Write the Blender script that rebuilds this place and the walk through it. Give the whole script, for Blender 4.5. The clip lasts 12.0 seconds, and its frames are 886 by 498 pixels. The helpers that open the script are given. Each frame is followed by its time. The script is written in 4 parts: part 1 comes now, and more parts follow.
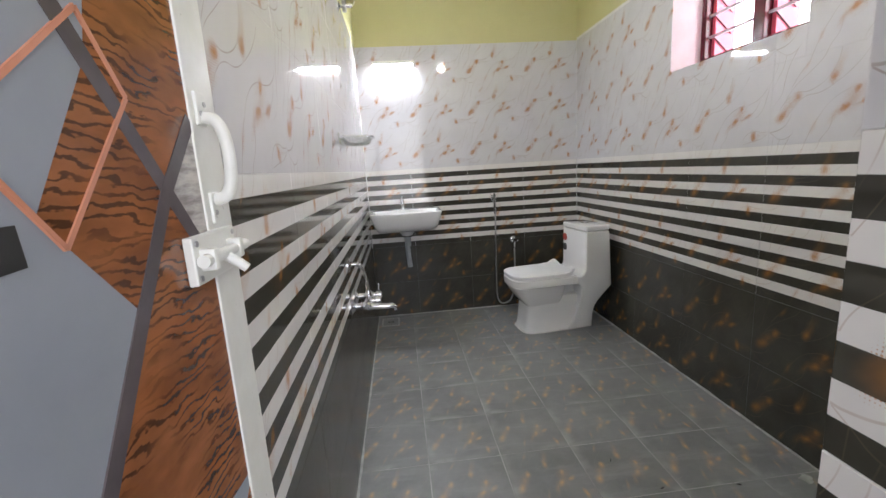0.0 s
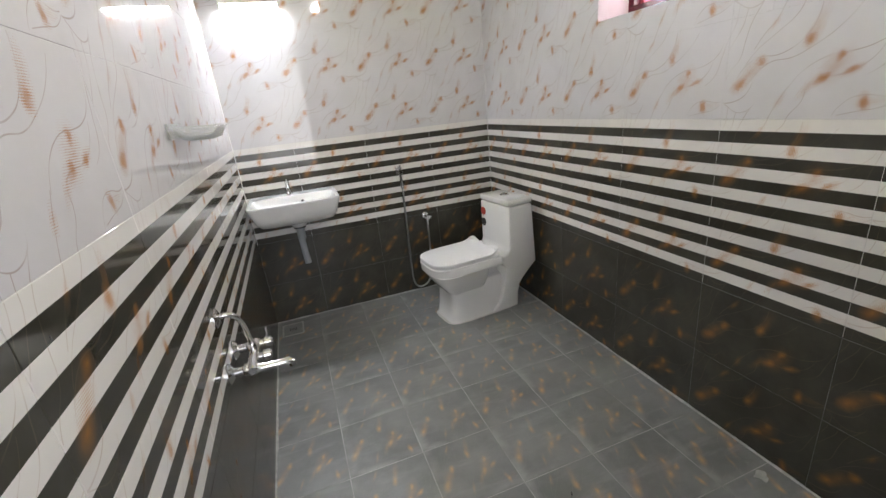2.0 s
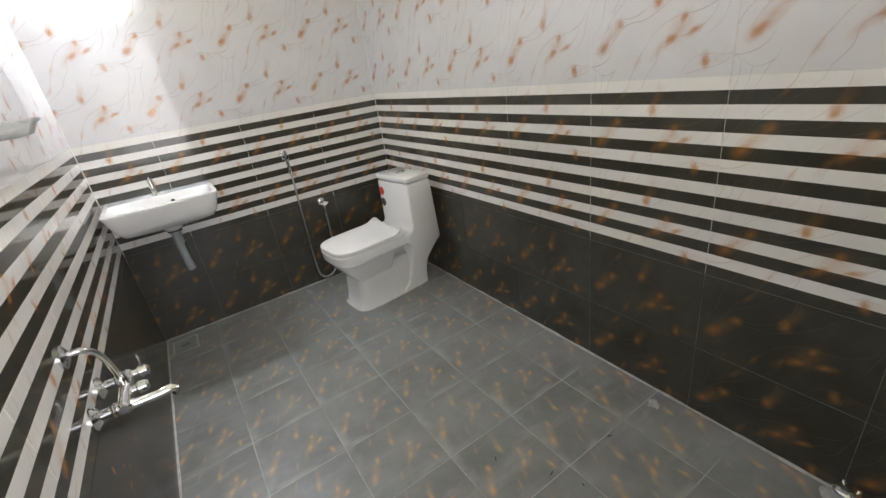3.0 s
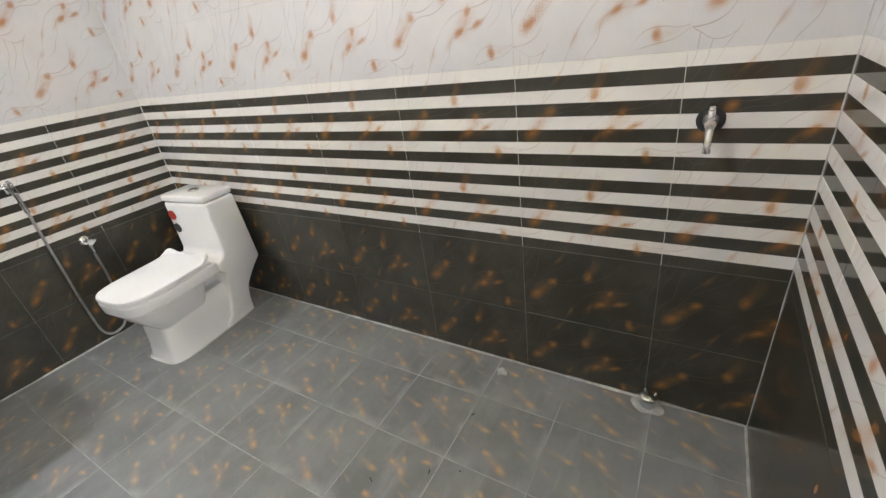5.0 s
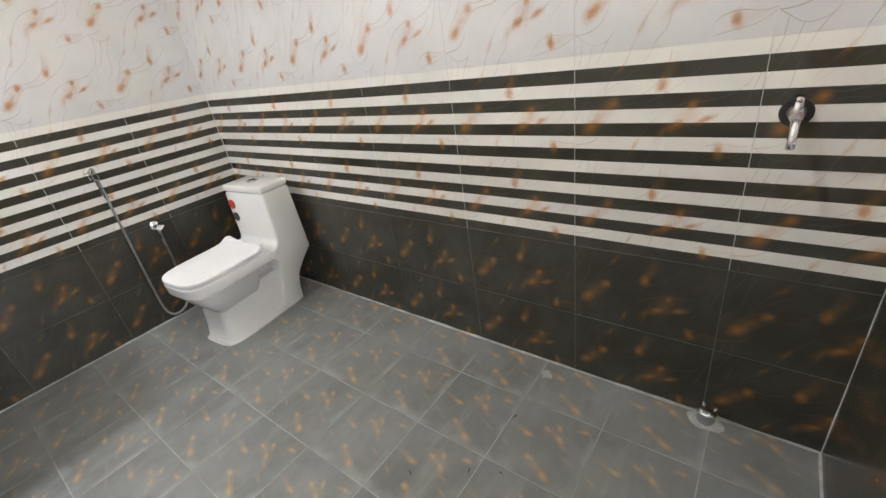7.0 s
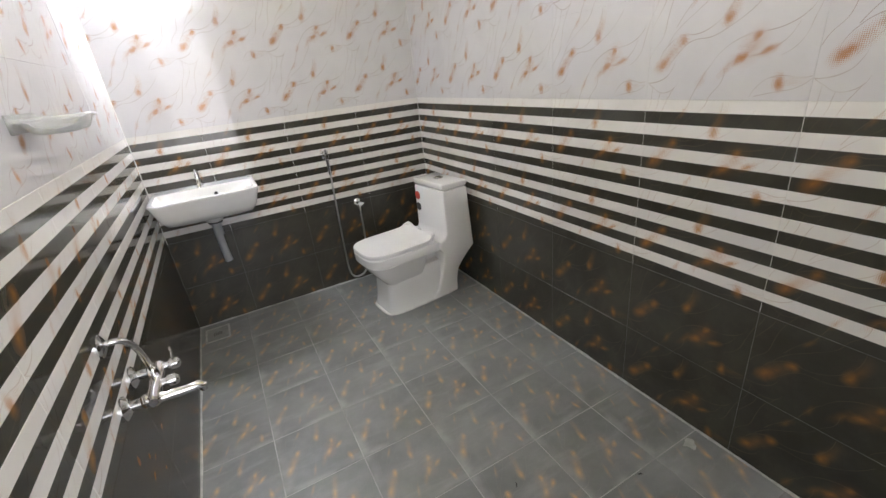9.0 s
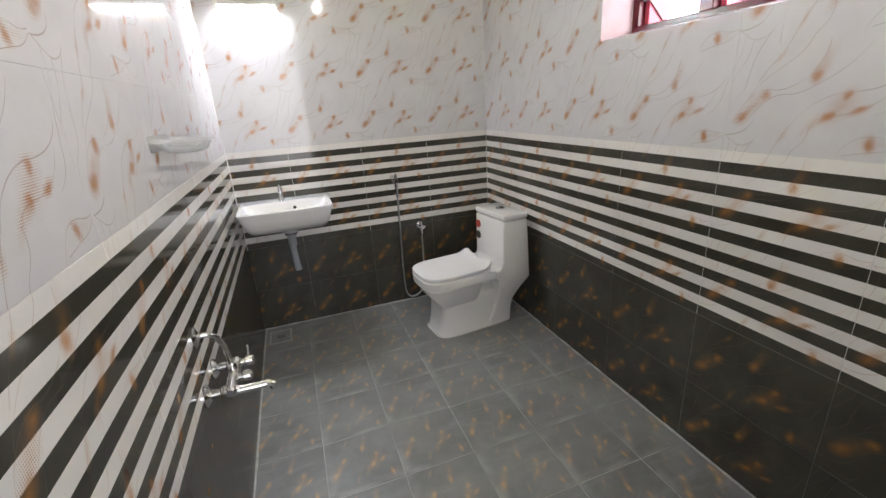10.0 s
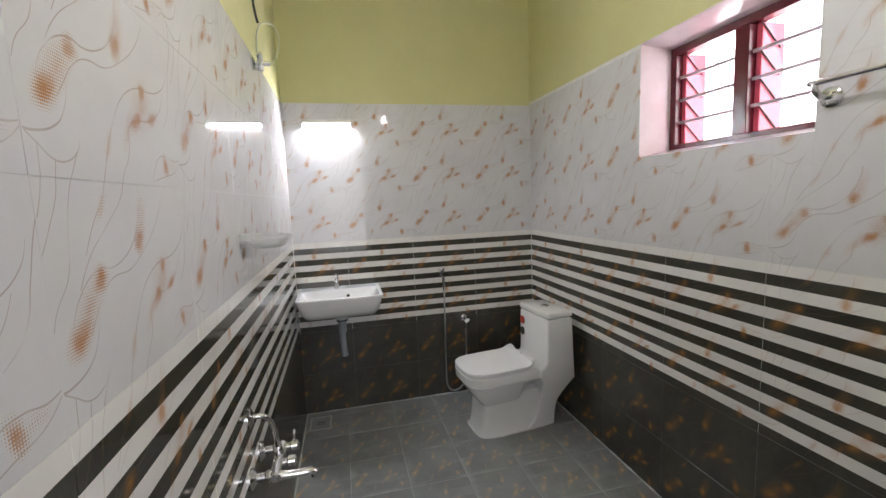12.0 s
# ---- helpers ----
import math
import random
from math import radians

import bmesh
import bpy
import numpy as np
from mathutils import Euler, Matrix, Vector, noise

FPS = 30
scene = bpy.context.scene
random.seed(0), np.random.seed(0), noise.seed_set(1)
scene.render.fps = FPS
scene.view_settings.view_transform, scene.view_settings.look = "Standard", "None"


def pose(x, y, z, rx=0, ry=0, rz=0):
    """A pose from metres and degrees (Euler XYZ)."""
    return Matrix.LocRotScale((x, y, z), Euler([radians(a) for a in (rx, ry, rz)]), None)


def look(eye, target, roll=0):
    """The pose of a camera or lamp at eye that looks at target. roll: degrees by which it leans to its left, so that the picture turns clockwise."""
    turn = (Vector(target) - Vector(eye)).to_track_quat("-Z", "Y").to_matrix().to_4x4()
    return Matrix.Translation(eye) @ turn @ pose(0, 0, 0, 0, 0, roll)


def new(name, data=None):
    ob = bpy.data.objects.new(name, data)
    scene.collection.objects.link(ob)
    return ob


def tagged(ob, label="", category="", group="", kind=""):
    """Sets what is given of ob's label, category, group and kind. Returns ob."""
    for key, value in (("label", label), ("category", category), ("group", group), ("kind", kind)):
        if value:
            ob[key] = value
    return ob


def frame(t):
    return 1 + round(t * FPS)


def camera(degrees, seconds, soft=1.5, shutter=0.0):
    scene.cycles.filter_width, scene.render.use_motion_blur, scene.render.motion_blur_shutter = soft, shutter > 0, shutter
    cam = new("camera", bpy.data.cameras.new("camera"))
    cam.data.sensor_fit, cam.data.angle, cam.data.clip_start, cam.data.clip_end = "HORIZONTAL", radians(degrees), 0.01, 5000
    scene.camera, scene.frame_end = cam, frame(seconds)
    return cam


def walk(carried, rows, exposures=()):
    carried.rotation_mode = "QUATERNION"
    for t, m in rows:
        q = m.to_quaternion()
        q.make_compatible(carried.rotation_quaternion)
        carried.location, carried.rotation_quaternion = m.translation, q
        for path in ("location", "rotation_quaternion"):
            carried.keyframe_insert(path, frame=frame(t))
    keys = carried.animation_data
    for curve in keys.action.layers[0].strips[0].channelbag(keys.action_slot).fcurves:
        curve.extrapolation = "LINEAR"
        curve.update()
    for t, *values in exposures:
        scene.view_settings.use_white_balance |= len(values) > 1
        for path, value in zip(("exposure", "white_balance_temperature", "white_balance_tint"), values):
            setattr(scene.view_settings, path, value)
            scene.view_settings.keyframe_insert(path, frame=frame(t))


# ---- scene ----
cam = camera(93.3, 12.0)
PATH = [
    (0, (0.247, -3.382, 1.189), (0.434, -1.427, 0.812), -3.5),
    (0.5, (0.237, -3.259, 1.218), (0.464, -1.323, 0.771), -3.8),
    (1, (0.247, -3.099, 1.278), (0.556, -1.193, 0.761), -4.5),
    (1.5, (0.251, -2.971, 1.331), (0.692, -1.109, 0.75), -5.3),
    (2, (0.318, -2.894, 1.353), (0.91, -1.103, 0.69), -6.1),
    (2.5, (0.332, -2.858, 1.359), (1.106, -1.172, 0.613), -7.1),
    (3, (0.392, -2.857, 1.345), (1.322, -1.285, 0.53), -8.7),
    (3.5, (0.384, -2.821, 1.331), (1.506, -1.404, 0.473), -7.4),
    (5.5, (0.442, -2.77, 1.316), (1.94, -1.824, 0.388), -8.9),
    (6, (0.434, -2.752, 1.298), (1.928, -1.792, 0.379), -9.1),
    (6.5, (0.43, -2.756, 1.289), (1.878, -1.721, 0.378), -9.2),
    (7, (0.434, -2.759, 1.306), (1.794, -1.602, 0.406), -9.2),
    (9, (0.409, -2.806, 1.367), (1.22, -1.157, 0.577), -6.4),
    (9.5, (0.379, -2.813, 1.374), (1.078, -1.089, 0.641), -5.1),
    (10, (0.362, -2.843, 1.411), (0.971, -1.058, 0.747), -3.8),
    (10.5, (0.339, -2.868, 1.425), (0.886, -1.031, 0.855), -3.1),
    (11, (0.332, -2.886, 1.44), (0.836, -1.008, 0.975), -2.7),
    (11.5, (0.333, -2.907, 1.456), (0.811, -0.997, 1.104), -2.6),
    (12, (0.33, -2.924, 1.461), (0.789, -0.992, 1.221), -2.4),
]
walk(cam, [(t, look(eye, target, roll)) for t, eye, target, roll in PATH],
     [(0.0, 0.35, 6350, 13.5), (0.5, 0.42, 6500, 13.5), (1.0, 0.42, 6480, 12.5), (2.0, 0.42, 6520, 12.5), (3.5, 0.72, 6560, 11.5), (5.5, 1.07, 6620, 12.5), (7.0, 1.02, 6620, 12.5), (9.0, 0.62, 6560, 13.5), (10.0, 0.37, 6540, 13.5), (11.0, 0.17, 6520, 13.5), (12.0, 0.02, 6520, 12.5)])

# ---- world and light ----
W, D, H = 1.72, 3.05, 2.85          # room width, depth, ceiling height
WALL = 0.23                          # wall thickness
STRIPE = 0.0385                      # height of one printed stripe
TILE_TOP = 2.11                      # tiles end here, paint above

world = bpy.data.worlds.new("world")
scene.world = world
world.use_nodes = True
wn = world.node_tree
sky = wn.nodes.new("ShaderNodeTexSky")
sky.sky_type, sky.sun_disc, sky.sun_elevation, sky.sun_rotation = "NISHITA", False, radians(50), radians(60)
wn.nodes["Background"].inputs["Strength"].default_value = 0.15
wn.links.new(sky.outputs[0], wn.nodes["Background"].inputs["Color"])

sun = new("sun", bpy.data.lights.new("sun", "SUN"))
sun.data.energy, sun.data.angle, sun.data.color = 2.5, radians(3), (1.0, 0.95, 0.88)
sun.matrix_world = look((6, 1, 8), (0, -1, 0))

# daylight in the window's opening
day = new("window_daylight", bpy.data.lights.new("window_daylight", "AREA"))
day.data.shape, day.data.size, day.data.size_y, day.data.energy, day.data.color = "RECTANGLE", 0.66, 0.42, 2.6, (0.95, 0.97, 1.0)
day.matrix_world = look((W + 0.30, -1.56, 1.87), (0.4, -1.6, 1.2))

# added fill lamp in the unseen passage, aimed through the doorway to lift the room
hall = new("passage_fill", bpy.data.lights.new("passage_fill", "AREA"))
hall.data.shape, hall.data.size, hall.data.size_y, hall.data.energy, hall.data.color = "RECTANGLE", 1.5, 1.7, 28.0, (0.98, 0.98, 1.0)
hall.matrix_world = look((0.5, -D - 1.58, 1.45), (0.62, 0, 0.9))

# ---- materials ----
class Ex:
    """A node socket with arithmetic."""
    def __init__(self, nt, sock):
        self.nt, self.sock = nt, sock

    def op(self, kind, other=None, third=None):
        n = self.nt.nodes.new("ShaderNodeMath")
        n.operation = kind
        for k, v in enumerate((self, other, third)):
            if isinstance(v, Ex):
                self.nt.links.new(v.sock, n.inputs[k])
            elif v is not None:
                n.inputs[k].default_value = v
        return Ex(self.nt, n.outputs[0])

    def __add__(self, o): return self.op("ADD", o)
    def __radd__(self, o): return self.op("ADD", o)
    def __sub__(self, o): return self.op("SUBTRACT", o)
    def __mul__(self, o): return self.op("MULTIPLY", o)
    def __rmul__(self, o): return self.op("MULTIPLY", o)
    def __neg__(self): return self.op("MULTIPLY", -1.0)
    def clamp(self): return self.op("MAXIMUM", 0.0).op("MINIMUM", 1.0)

    def ramp(self, a, b):
        """0 at a, 1 at b, smooth between."""
        n = self.nt.nodes.new("ShaderNodeMapRange")
        n.interpolation_type = "SMOOTHSTEP"
        self.nt.links.new(self.sock, n.inputs[0])
        lo, hi, t0, t1 = (a, b, 0.0, 1.0) if a < b else (b, a, 1.0, 0.0)
        for k, v in enumerate((lo, hi, t0, t1)):
            n.inputs[k + 1].default_value = v
        return Ex(self.nt, n.outputs[0])


def material(name, color=(0.5, 0.5, 0.5), rough=0.5, metal=0.0, **more):
    m = bpy.data.materials.new(name)
    m.use_nodes = True
    b = m.node_tree.nodes["Principled BSDF"]
    b.inputs["Base Color"].default_value = (*color, 1)
    b.inputs["Roughness"].default_value, b.inputs["Metallic"].default_value = rough, metal
    for k, v in more.items():
        b.inputs[k.replace("_", " ")].default_value = v
    return m, m.node_tree, b


def coords(nt, what="Object"):
    n = nt.nodes.new("ShaderNodeTexCoord")
    return n.outputs[what]


def xyz(nt, vec):
    n = nt.nodes.new("ShaderNodeSeparateXYZ")
    nt.links.new(vec, n.inputs[0])
    return [Ex(nt, o) for o in n.outputs]


def noise_tex(nt, vec, scale, detail=4.0, rough=0.5):
    n = nt.nodes.new("ShaderNodeTexNoise")
    n.inputs["Scale"].default_value, n.inputs["Detail"].default_value, n.inputs["Roughness"].default_value = scale, detail, rough
    nt.links.new(vec, n.inputs["Vector"])
    return Ex(nt, n.outputs["Fac"])


def mix(nt, fac, a, b):
    n = nt.nodes.new("ShaderNodeMix")
    n.data_type = "RGBA"
    for sock, v in ((n.inputs[0], fac), (n.inputs[6], a), (n.inputs[7], b)):
        if isinstance(v, Ex):
            nt.links.new(v.sock, sock)
        elif isinstance(v, tuple):
            sock.default_value = (*v, 1)
        elif isinstance(v, float):
            sock.default_value = v
        else:
            nt.links.new(v, sock)
    return n.outputs[2]


def bump(nt, b, height, strength, dist=0.002):
    n = nt.nodes.new("ShaderNodeBump")
    n.inputs["Strength"].default_value, n.inputs["Distance"].default_value = strength, dist
    nt.links.new(height.sock, n.inputs["Height"])
    nt.links.new(n.outputs[0], b.inputs["Normal"])


TILE_W, TILE_H = 0.457, 0.305

# the print of one tile: blots as core, direction of the tail, its length, reach backwards and sideways, strength
BLOTS = ((0.049, 0.104, 43, 0.046, 0.032, 0.021, 1.0), (0.112, 0.172, 225, 0.030, 0.018, 0.017, 1.0), (0.075, 0.135, 45, 0.066, 0.062, 0.024, 0.58),
         (0.236, 0.212, 75, 0.034, 0.022, 0.017, 1.0), (0.246, 0.236, 72, 0.064, 0.034, 0.019, 0.52),
         (0.314, 0.161, 240, 0.030, 0.018, 0.015, 0.95), (0.282, 0.110, 215, 0.036, 0.030, 0.016, 1.0), (0.346, 0.124, 25, 0.026, 0.030, 0.012, 0.95))
BLOTS_B = ((0.305, 0.136, 60, 0.055, 0.060, 0.034, 0.56), (0.250, 0.092, 55, 0.040, 0.046, 0.014, 0.54),
           (0.384, 0.040, 100, 0.026, 0.022, 0.015, 1.0), (0.405, 0.044, 10, 0.050, 0.050, 0.016, 0.34),
           (0.176, 0.052, 65, 0.032, 0.026, 0.010, 0.54), (0.133, 0.268, 52, 0.030, 0.026, 0.009, 0.54))
# ribbons' edges that run across the tile (up as a function of along) and those that run up it (along as a function of up)
ACROSS = (((0.036, 0.112), (0.045, 0.137), (0.059, 0.155), (0.093, 0.179), (0.118, 0.184), (0.141, 0.181), (0.180, 0.190), (0.221, 0.219), (0.236, 0.245)),
          ((0.072, 0.102), (0.090, 0.124), (0.112, 0.149), (0.143, 0.166), (0.194, 0.170), (0.244, 0.193), (0.300, 0.232), (0.342, 0.283)),
          ((0.002, 0.052), (0.014, 0.051), (0.060, 0.064), (0.083, 0.090), (0.092, 0.122)),
          ((0.318, 0.006), (0.336, 0.037), (0.360, 0.056), (0.395, 0.060), (0.430, 0.054), (0.455, 0.058)),
          ((0.330, 0.010), (0.384, 0.022), (0.420, 0.029), (0.455, 0.052)),
          ((0.198, 0.086), (0.215, 0.115), (0.232, 0.133), (0.265, 0.155), (0.300, 0.167), (0.340, 0.170), (0.380, 0.179), (0.421, 0.205), (0.436, 0.236)),
          ((0.243, 0.078), (0.259, 0.101), (0.290, 0.111), (0.320, 0.114), (0.371, 0.136), (0.406, 0.184)),
          ((0.003, 0.050), (0.021, 0.038), (0.050, 0.021), (0.070, 0.021), (0.096, 0.035), (0.106, 0.055)))
UPWARD = (((0.000, 0.205), (0.012, 0.211), (0.048, 0.238), (0.085, 0.243)), ((0.163, 0.062), (0.205, 0.095), (0.244, 0.146), (0.285, 0.195), (0.305, 0.205)),
          ((0.000, 0.152), (0.049, 0.174), (0.092, 0.198)), ((0.206, 0.084), (0.251, 0.114), (0.280, 0.140), (0.305, 0.152)),
          ((0.000, 0.019), (0.038, 0.021)), ((0.258, 0.003), (0.285, 0.014), (0.305, 0.019)), ((0.110, 0.380), (0.136, 0.414), (0.195, 0.436), (0.232, 0.447), (0.258, 0.457)),
          ((0.000, 0.045), (0.022, 0.050)), ((0.215, 0.002), (0.248, 0.022), (0.284, 0.041), (0.305, 0.045)),
          ((0.000, 0.075), (0.035, 0.096)), ((0.125, 0.002), (0.147, 0.012), (0.182, 0.041), (0.235, 0.053), (0.277, 0.063), (0.305, 0.075)),
          ((0.212, 0.222), (0.262, 0.246), (0.300, 0.252)))


def bent(nt, x, pts, sx, sy):
    """A smooth function through the points, each divided by the tile's size."""
    n = nt.nodes.new("ShaderNodeFloatCurve")
    c = n.mapping.curves[0]
    pts = [(min(max(p / sx, 0.0), 1.0), min(max(q / sy, 0.0), 1.0)) for p, q in pts]
    c.points[0].location, c.points[1].location = pts[0], pts[-1]
    for p in pts[1:-1]:
        c.points.new(*p)
    n.mapping.update()
    nt.links.new((x * (1.0 / sx)).sock, n.inputs["Value"])
    return Ex(nt, n.outputs[0]) * sy


def vein_pattern(nt, x, y, pos):
    """The printed decor of one tile: blots in halftone that fade out along ribbons, and the ribbons' thin edges. Returns halftone blots, soft blots and lines."""
    ax, ay = x, y
    x = x + (noise_tex(nt, pos, 30.0, 3.0) - 0.5) * 0.016
    y = y + (noise_tex(nt, pos, 27.0, 3.0) - 0.5) * 0.016
    grain = ((ax + ay) * 780.0).op("SINE") * ((ax - ay) * 780.0).op("SINE") * 0.5 + 0.5
    blots = None
    for cx, cy, turn, fore, back, side, weight in BLOTS + BLOTS_B:
        c, s = math.cos(radians(turn)), math.sin(radians(turn))
        u = (x - cx) * c + (y - cy) * s
        v = ((y - cy) * c - (x - cx) * s) * (0.70 / side)
        u = u.op("MAXIMUM", 0.0) * (0.70 / fore) + u.op("MINIMUM", 0.0) * (-0.70 / back)
        g = ((u * u + v * v).op("SQRT") * -1.0 + 1.0).clamp() * weight
        blots = g if blots is None else blots.op("MAXIMUM", g)
    dots = (blots * 0.85 + grain * 0.80).ramp(0.83, 0.95) * blots.ramp(0.02, 0.10)
    printed = (dots * 0.82 + blots.op("POWER", 2.2) * 0.40).clamp()
    soft = blots.op("POWER", 1.7)
    x, y = ax, ay
    lines = None
    for table, a, b, sa, sb in ((ACROSS, x, y, TILE_W, TILE_H), (UPWARD, y, x, TILE_H, TILE_W)):
        for pts in table:
            steep = sum(math.hypot(1.0, (q1 - q0) / (p1 - p0)) for (p0, q0), (p1, q1) in zip(pts, pts[1:])) / (len(pts) - 1)
            d = (b - bent(nt, a, pts, sa, sb)).op("ABSOLUTE") * (1.0 / steep)
            g = d.ramp(0.00125, 0.00045) * a.op("GREATER_THAN", pts[0][0]) * a.op("LESS_THAN", pts[-1][0])
            lines = g if lines is None else lines.op("MAXIMUM", g)
    return printed, soft, lines


def glaze(nt, pos, blots, lines, ground, cloud, blot, line, line_amount, blot_amount):
    clouds = noise_tex(nt, pos, 5.0, 5.0, 0.6).ramp(0.3, 0.75)
    col = mix(nt, clouds, ground, cloud)
    broken = noise_tex(nt, pos, 14.0, 2.0).ramp(0.2, 0.6)
    col = mix(nt, lines * broken * line_amount, col, line)
    patch = noise_tex(nt, pos, 26.0, 2.0).ramp(0.2, 0.6)
    return mix(nt, blots * (patch * 0.4 + 0.6) * blot_amount, col, blot)


WHITE_INK = ((0.67, 0.66, 0.675), (0.62, 0.61, 0.625), (0.43, 0.195, 0.065), (0.29, 0.205, 0.155), 0.55, 0.95)
DARK_INK = ((0.043, 0.0405, 0.032), (0.067, 0.0635, 0.050), (0.44, 0.185, 0.035), (0.15, 0.115, 0.08), 0.35, 0.66)
BAND_INK = ((0.82, 0.80, 0.775), (0.76, 0.74, 0.715), (0.52, 0.235, 0.07), (0.44, 0.32, 0.25), 0.45, 0.90)
FLOOR_INK = ((0.158, 0.164, 0.163), (0.226, 0.234, 0.233), (0.64, 0.36, 0.15), (0.30, 0.28, 0.25), 0.30, 1.0)


def tile_material(name, ink, rough, second=None, dust=0.0, stretch=1.0):
    m, nt, b = material(name, rough=rough)
    x, y, z = xyz(nt, coords(nt))
    pos = nt.nodes.new("ShaderNodeNewGeometry").outputs["Position"]
    blots, soft, lines = vein_pattern(nt, x * stretch, y, pos)
    col = glaze(nt, pos, blots if ink is WHITE_INK or ink is BAND_INK else soft, lines, *ink)
    if second:
        wob = noise_tex(nt, pos, 60.0, 2.0) * 0.05
        band = (y * (0.5 / STRIPE) + wob * 0.12 - 0.003).op("FRACT")
        col = mix(nt, band.ramp(0.492, 0.508), glaze(nt, pos, soft, lines, *second), col)
    if dust:
        film = noise_tex(nt, pos, 2.3, 6.0, 0.65).ramp(0.30, 0.75) * dust
        col = mix(nt, film, col, (0.33, 0.342, 0.347))
        mp = nt.nodes.new("ShaderNodeMapping")
        mp.inputs["Scale"].default_value, mp.inputs["Rotation"].default_value = (1.0, 5.0, 1.0), (0, 0, radians(38))
        nt.links.new(pos, mp.inputs[0])
        wiped = noise_tex(nt, mp.outputs[0], 3.2, 5.0, 0.6).ramp(0.50, 0.72) * (dust * 0.6)
        col = mix(nt, wiped, col, (0.39, 0.402, 0.407))
        edge = (x * (1.0 / stretch)).op("MINIMUM", y).ramp(0.030, 0.0) * noise_tex(nt, pos, 7.0, 3.0).ramp(0.40, 0.70) * dust
        col = mix(nt, edge, col, (0.48, 0.48, 0.475))
        scuff = noise_tex(nt, pos, 13.0, 6.0, 0.7).ramp(0.60, 0.82) * (dust * 0.7)
        col = mix(nt, scuff, col, (0.46, 0.46, 0.45))
        r = film * 0.45 + rough
        nt.links.new(r.sock, b.inputs["Roughness"])
    else:
        smear = noise_tex(nt, pos, 3.5, 5.0, 0.65).ramp(0.35, 0.8) * 0.05 + (rough - 0.01)
        nt.links.new(smear.sock, b.inputs["Roughness"])
    nt.links.new(col, b.inputs["Base Color"])
    bump(nt, b, noise_tex(nt, pos, 9.0, 2.0), 0.06, 0.003)
    return m


M_WHITE = tile_material("white_glazed_tile", WHITE_INK, 0.035)
M_DARK = tile_material("charcoal_glazed_tile", DARK_INK, 0.20)
M_STRIPE = tile_material("striped_glazed_tile", BAND_INK, 0.075, DARK_INK)
M_FLOOR = tile_material("dusty_floor_tile", FLOOR_INK, 0.34, None, 0.42, 1.5)


def noisy(name, a, b_, scale, rough, metal=0.0, bump_by=0.0, stretch=(1, 1, 1), **more):
    """A material that wavers between two colours, with a little relief."""
    m, nt, b = material(name, a, rough, metal, **more)
    mp = nt.nodes.new("ShaderNodeMapping")
    mp.inputs["Scale"].default_value = stretch
    nt.links.new(coords(nt), mp.inputs[0])
    n = noise_tex(nt, mp.outputs[0], scale, 6.0, 0.6)
    nt.links.new(mix(nt, n.ramp(0.3, 0.7), a, b_), b.inputs["Base Color"])
    r = noise_tex(nt, mp.outputs[0], scale * 4, 3.0) * 0.12 + (rough - 0.06)
    nt.links.new(r.clamp().sock, b.inputs["Roughness"])
    if bump_by:
        bump(nt, b, noise_tex(nt, mp.outputs[0], scale * 6, 4.0), bump_by)
    return m


M_GROUT_W = noisy("white_grout", (0.74, 0.73, 0.71), (0.62, 0.61, 0.59), 20, 0.85, 0, 0.3)
M_GROUT_K = noisy("dark_grout", (0.20, 0.20, 0.19), (0.11, 0.11, 0.105), 9, 0.9, 0, 0.3)
M_GROUT_D = noisy("grey_grout", (0.46, 0.46, 0.455), (0.25, 0.25, 0.245), 5, 0.9, 0, 0.3)
M_BEAD = noisy("pale_cement", (0.52, 0.52, 0.51), (0.36, 0.36, 0.35), 25, 0.9, 0, 0.5)
M_PAINT = noisy("lime_green_wall_paint", (0.60, 0.575, 0.285), (0.57, 0.545, 0.265), 3, 0.65, 0, 0.15)
M_CEIL = noisy("white_ceiling_paint", (0.80, 0.80, 0.78), (0.76, 0.76, 0.74), 3, 0.8, 0, 0.15)
M_PLASTER = noisy("plaster", (0.62, 0.61, 0.58), (0.56, 0.55, 0.52), 4, 0.9, 0, 0.3)
M_CERAMIC = noisy("white_ceramic", (0.87, 0.87, 0.865), (0.84, 0.84, 0.835), 4, 0.10, Coat_Weight=0.4)
M_SEAT = noisy("white_seat_plastic", (0.90, 0.90, 0.91), (0.88, 0.88, 0.89), 6, 0.22)
M_CHROME = noisy("chrome", (0.80, 0.80, 0.81), (0.70, 0.70, 0.71), 30, 0.13, 1.0)
M_STEEL = noisy("brushed_steel", (0.55, 0.55, 0.55), (0.42, 0.42, 0.42), 40, 0.30, 1.0)
M_PIPE = noisy("grey_plastic_pipe", (0.36, 0.38, 0.40), (0.29, 0.31, 0.33), 15, 0.45)
M_WHITEMETAL = noisy("white_powder_coat", (0.80, 0.80, 0.76), (0.74, 0.74, 0.69), 18, 0.30)
M_MAROON = noisy("maroon_gloss_paint", (0.11, 0.008, 0.018), (0.085, 0.006, 0.014), 10, 0.25, 0, 0.1)
M_PINK = noisy("pink_red_gloss_paint", (0.62, 0.10, 0.16), (0.55, 0.08, 0.13), 8, 0.3)
M_BAR = noisy("grille_steel_paint", (0.50, 0.42, 0.48), (0.42, 0.35, 0.42), 20, 0.4)
# black things, and the shade inside small holes put on as colour
M_BLACK = noisy("black_parts_and_holes", (0.015, 0.015, 0.015), (0.03, 0.03, 0.03), 30, 0.45)
M_RED = noisy("red_sticker", (0.45, 0.04, 0.02), (0.40, 0.03, 0.02), 30, 0.35)
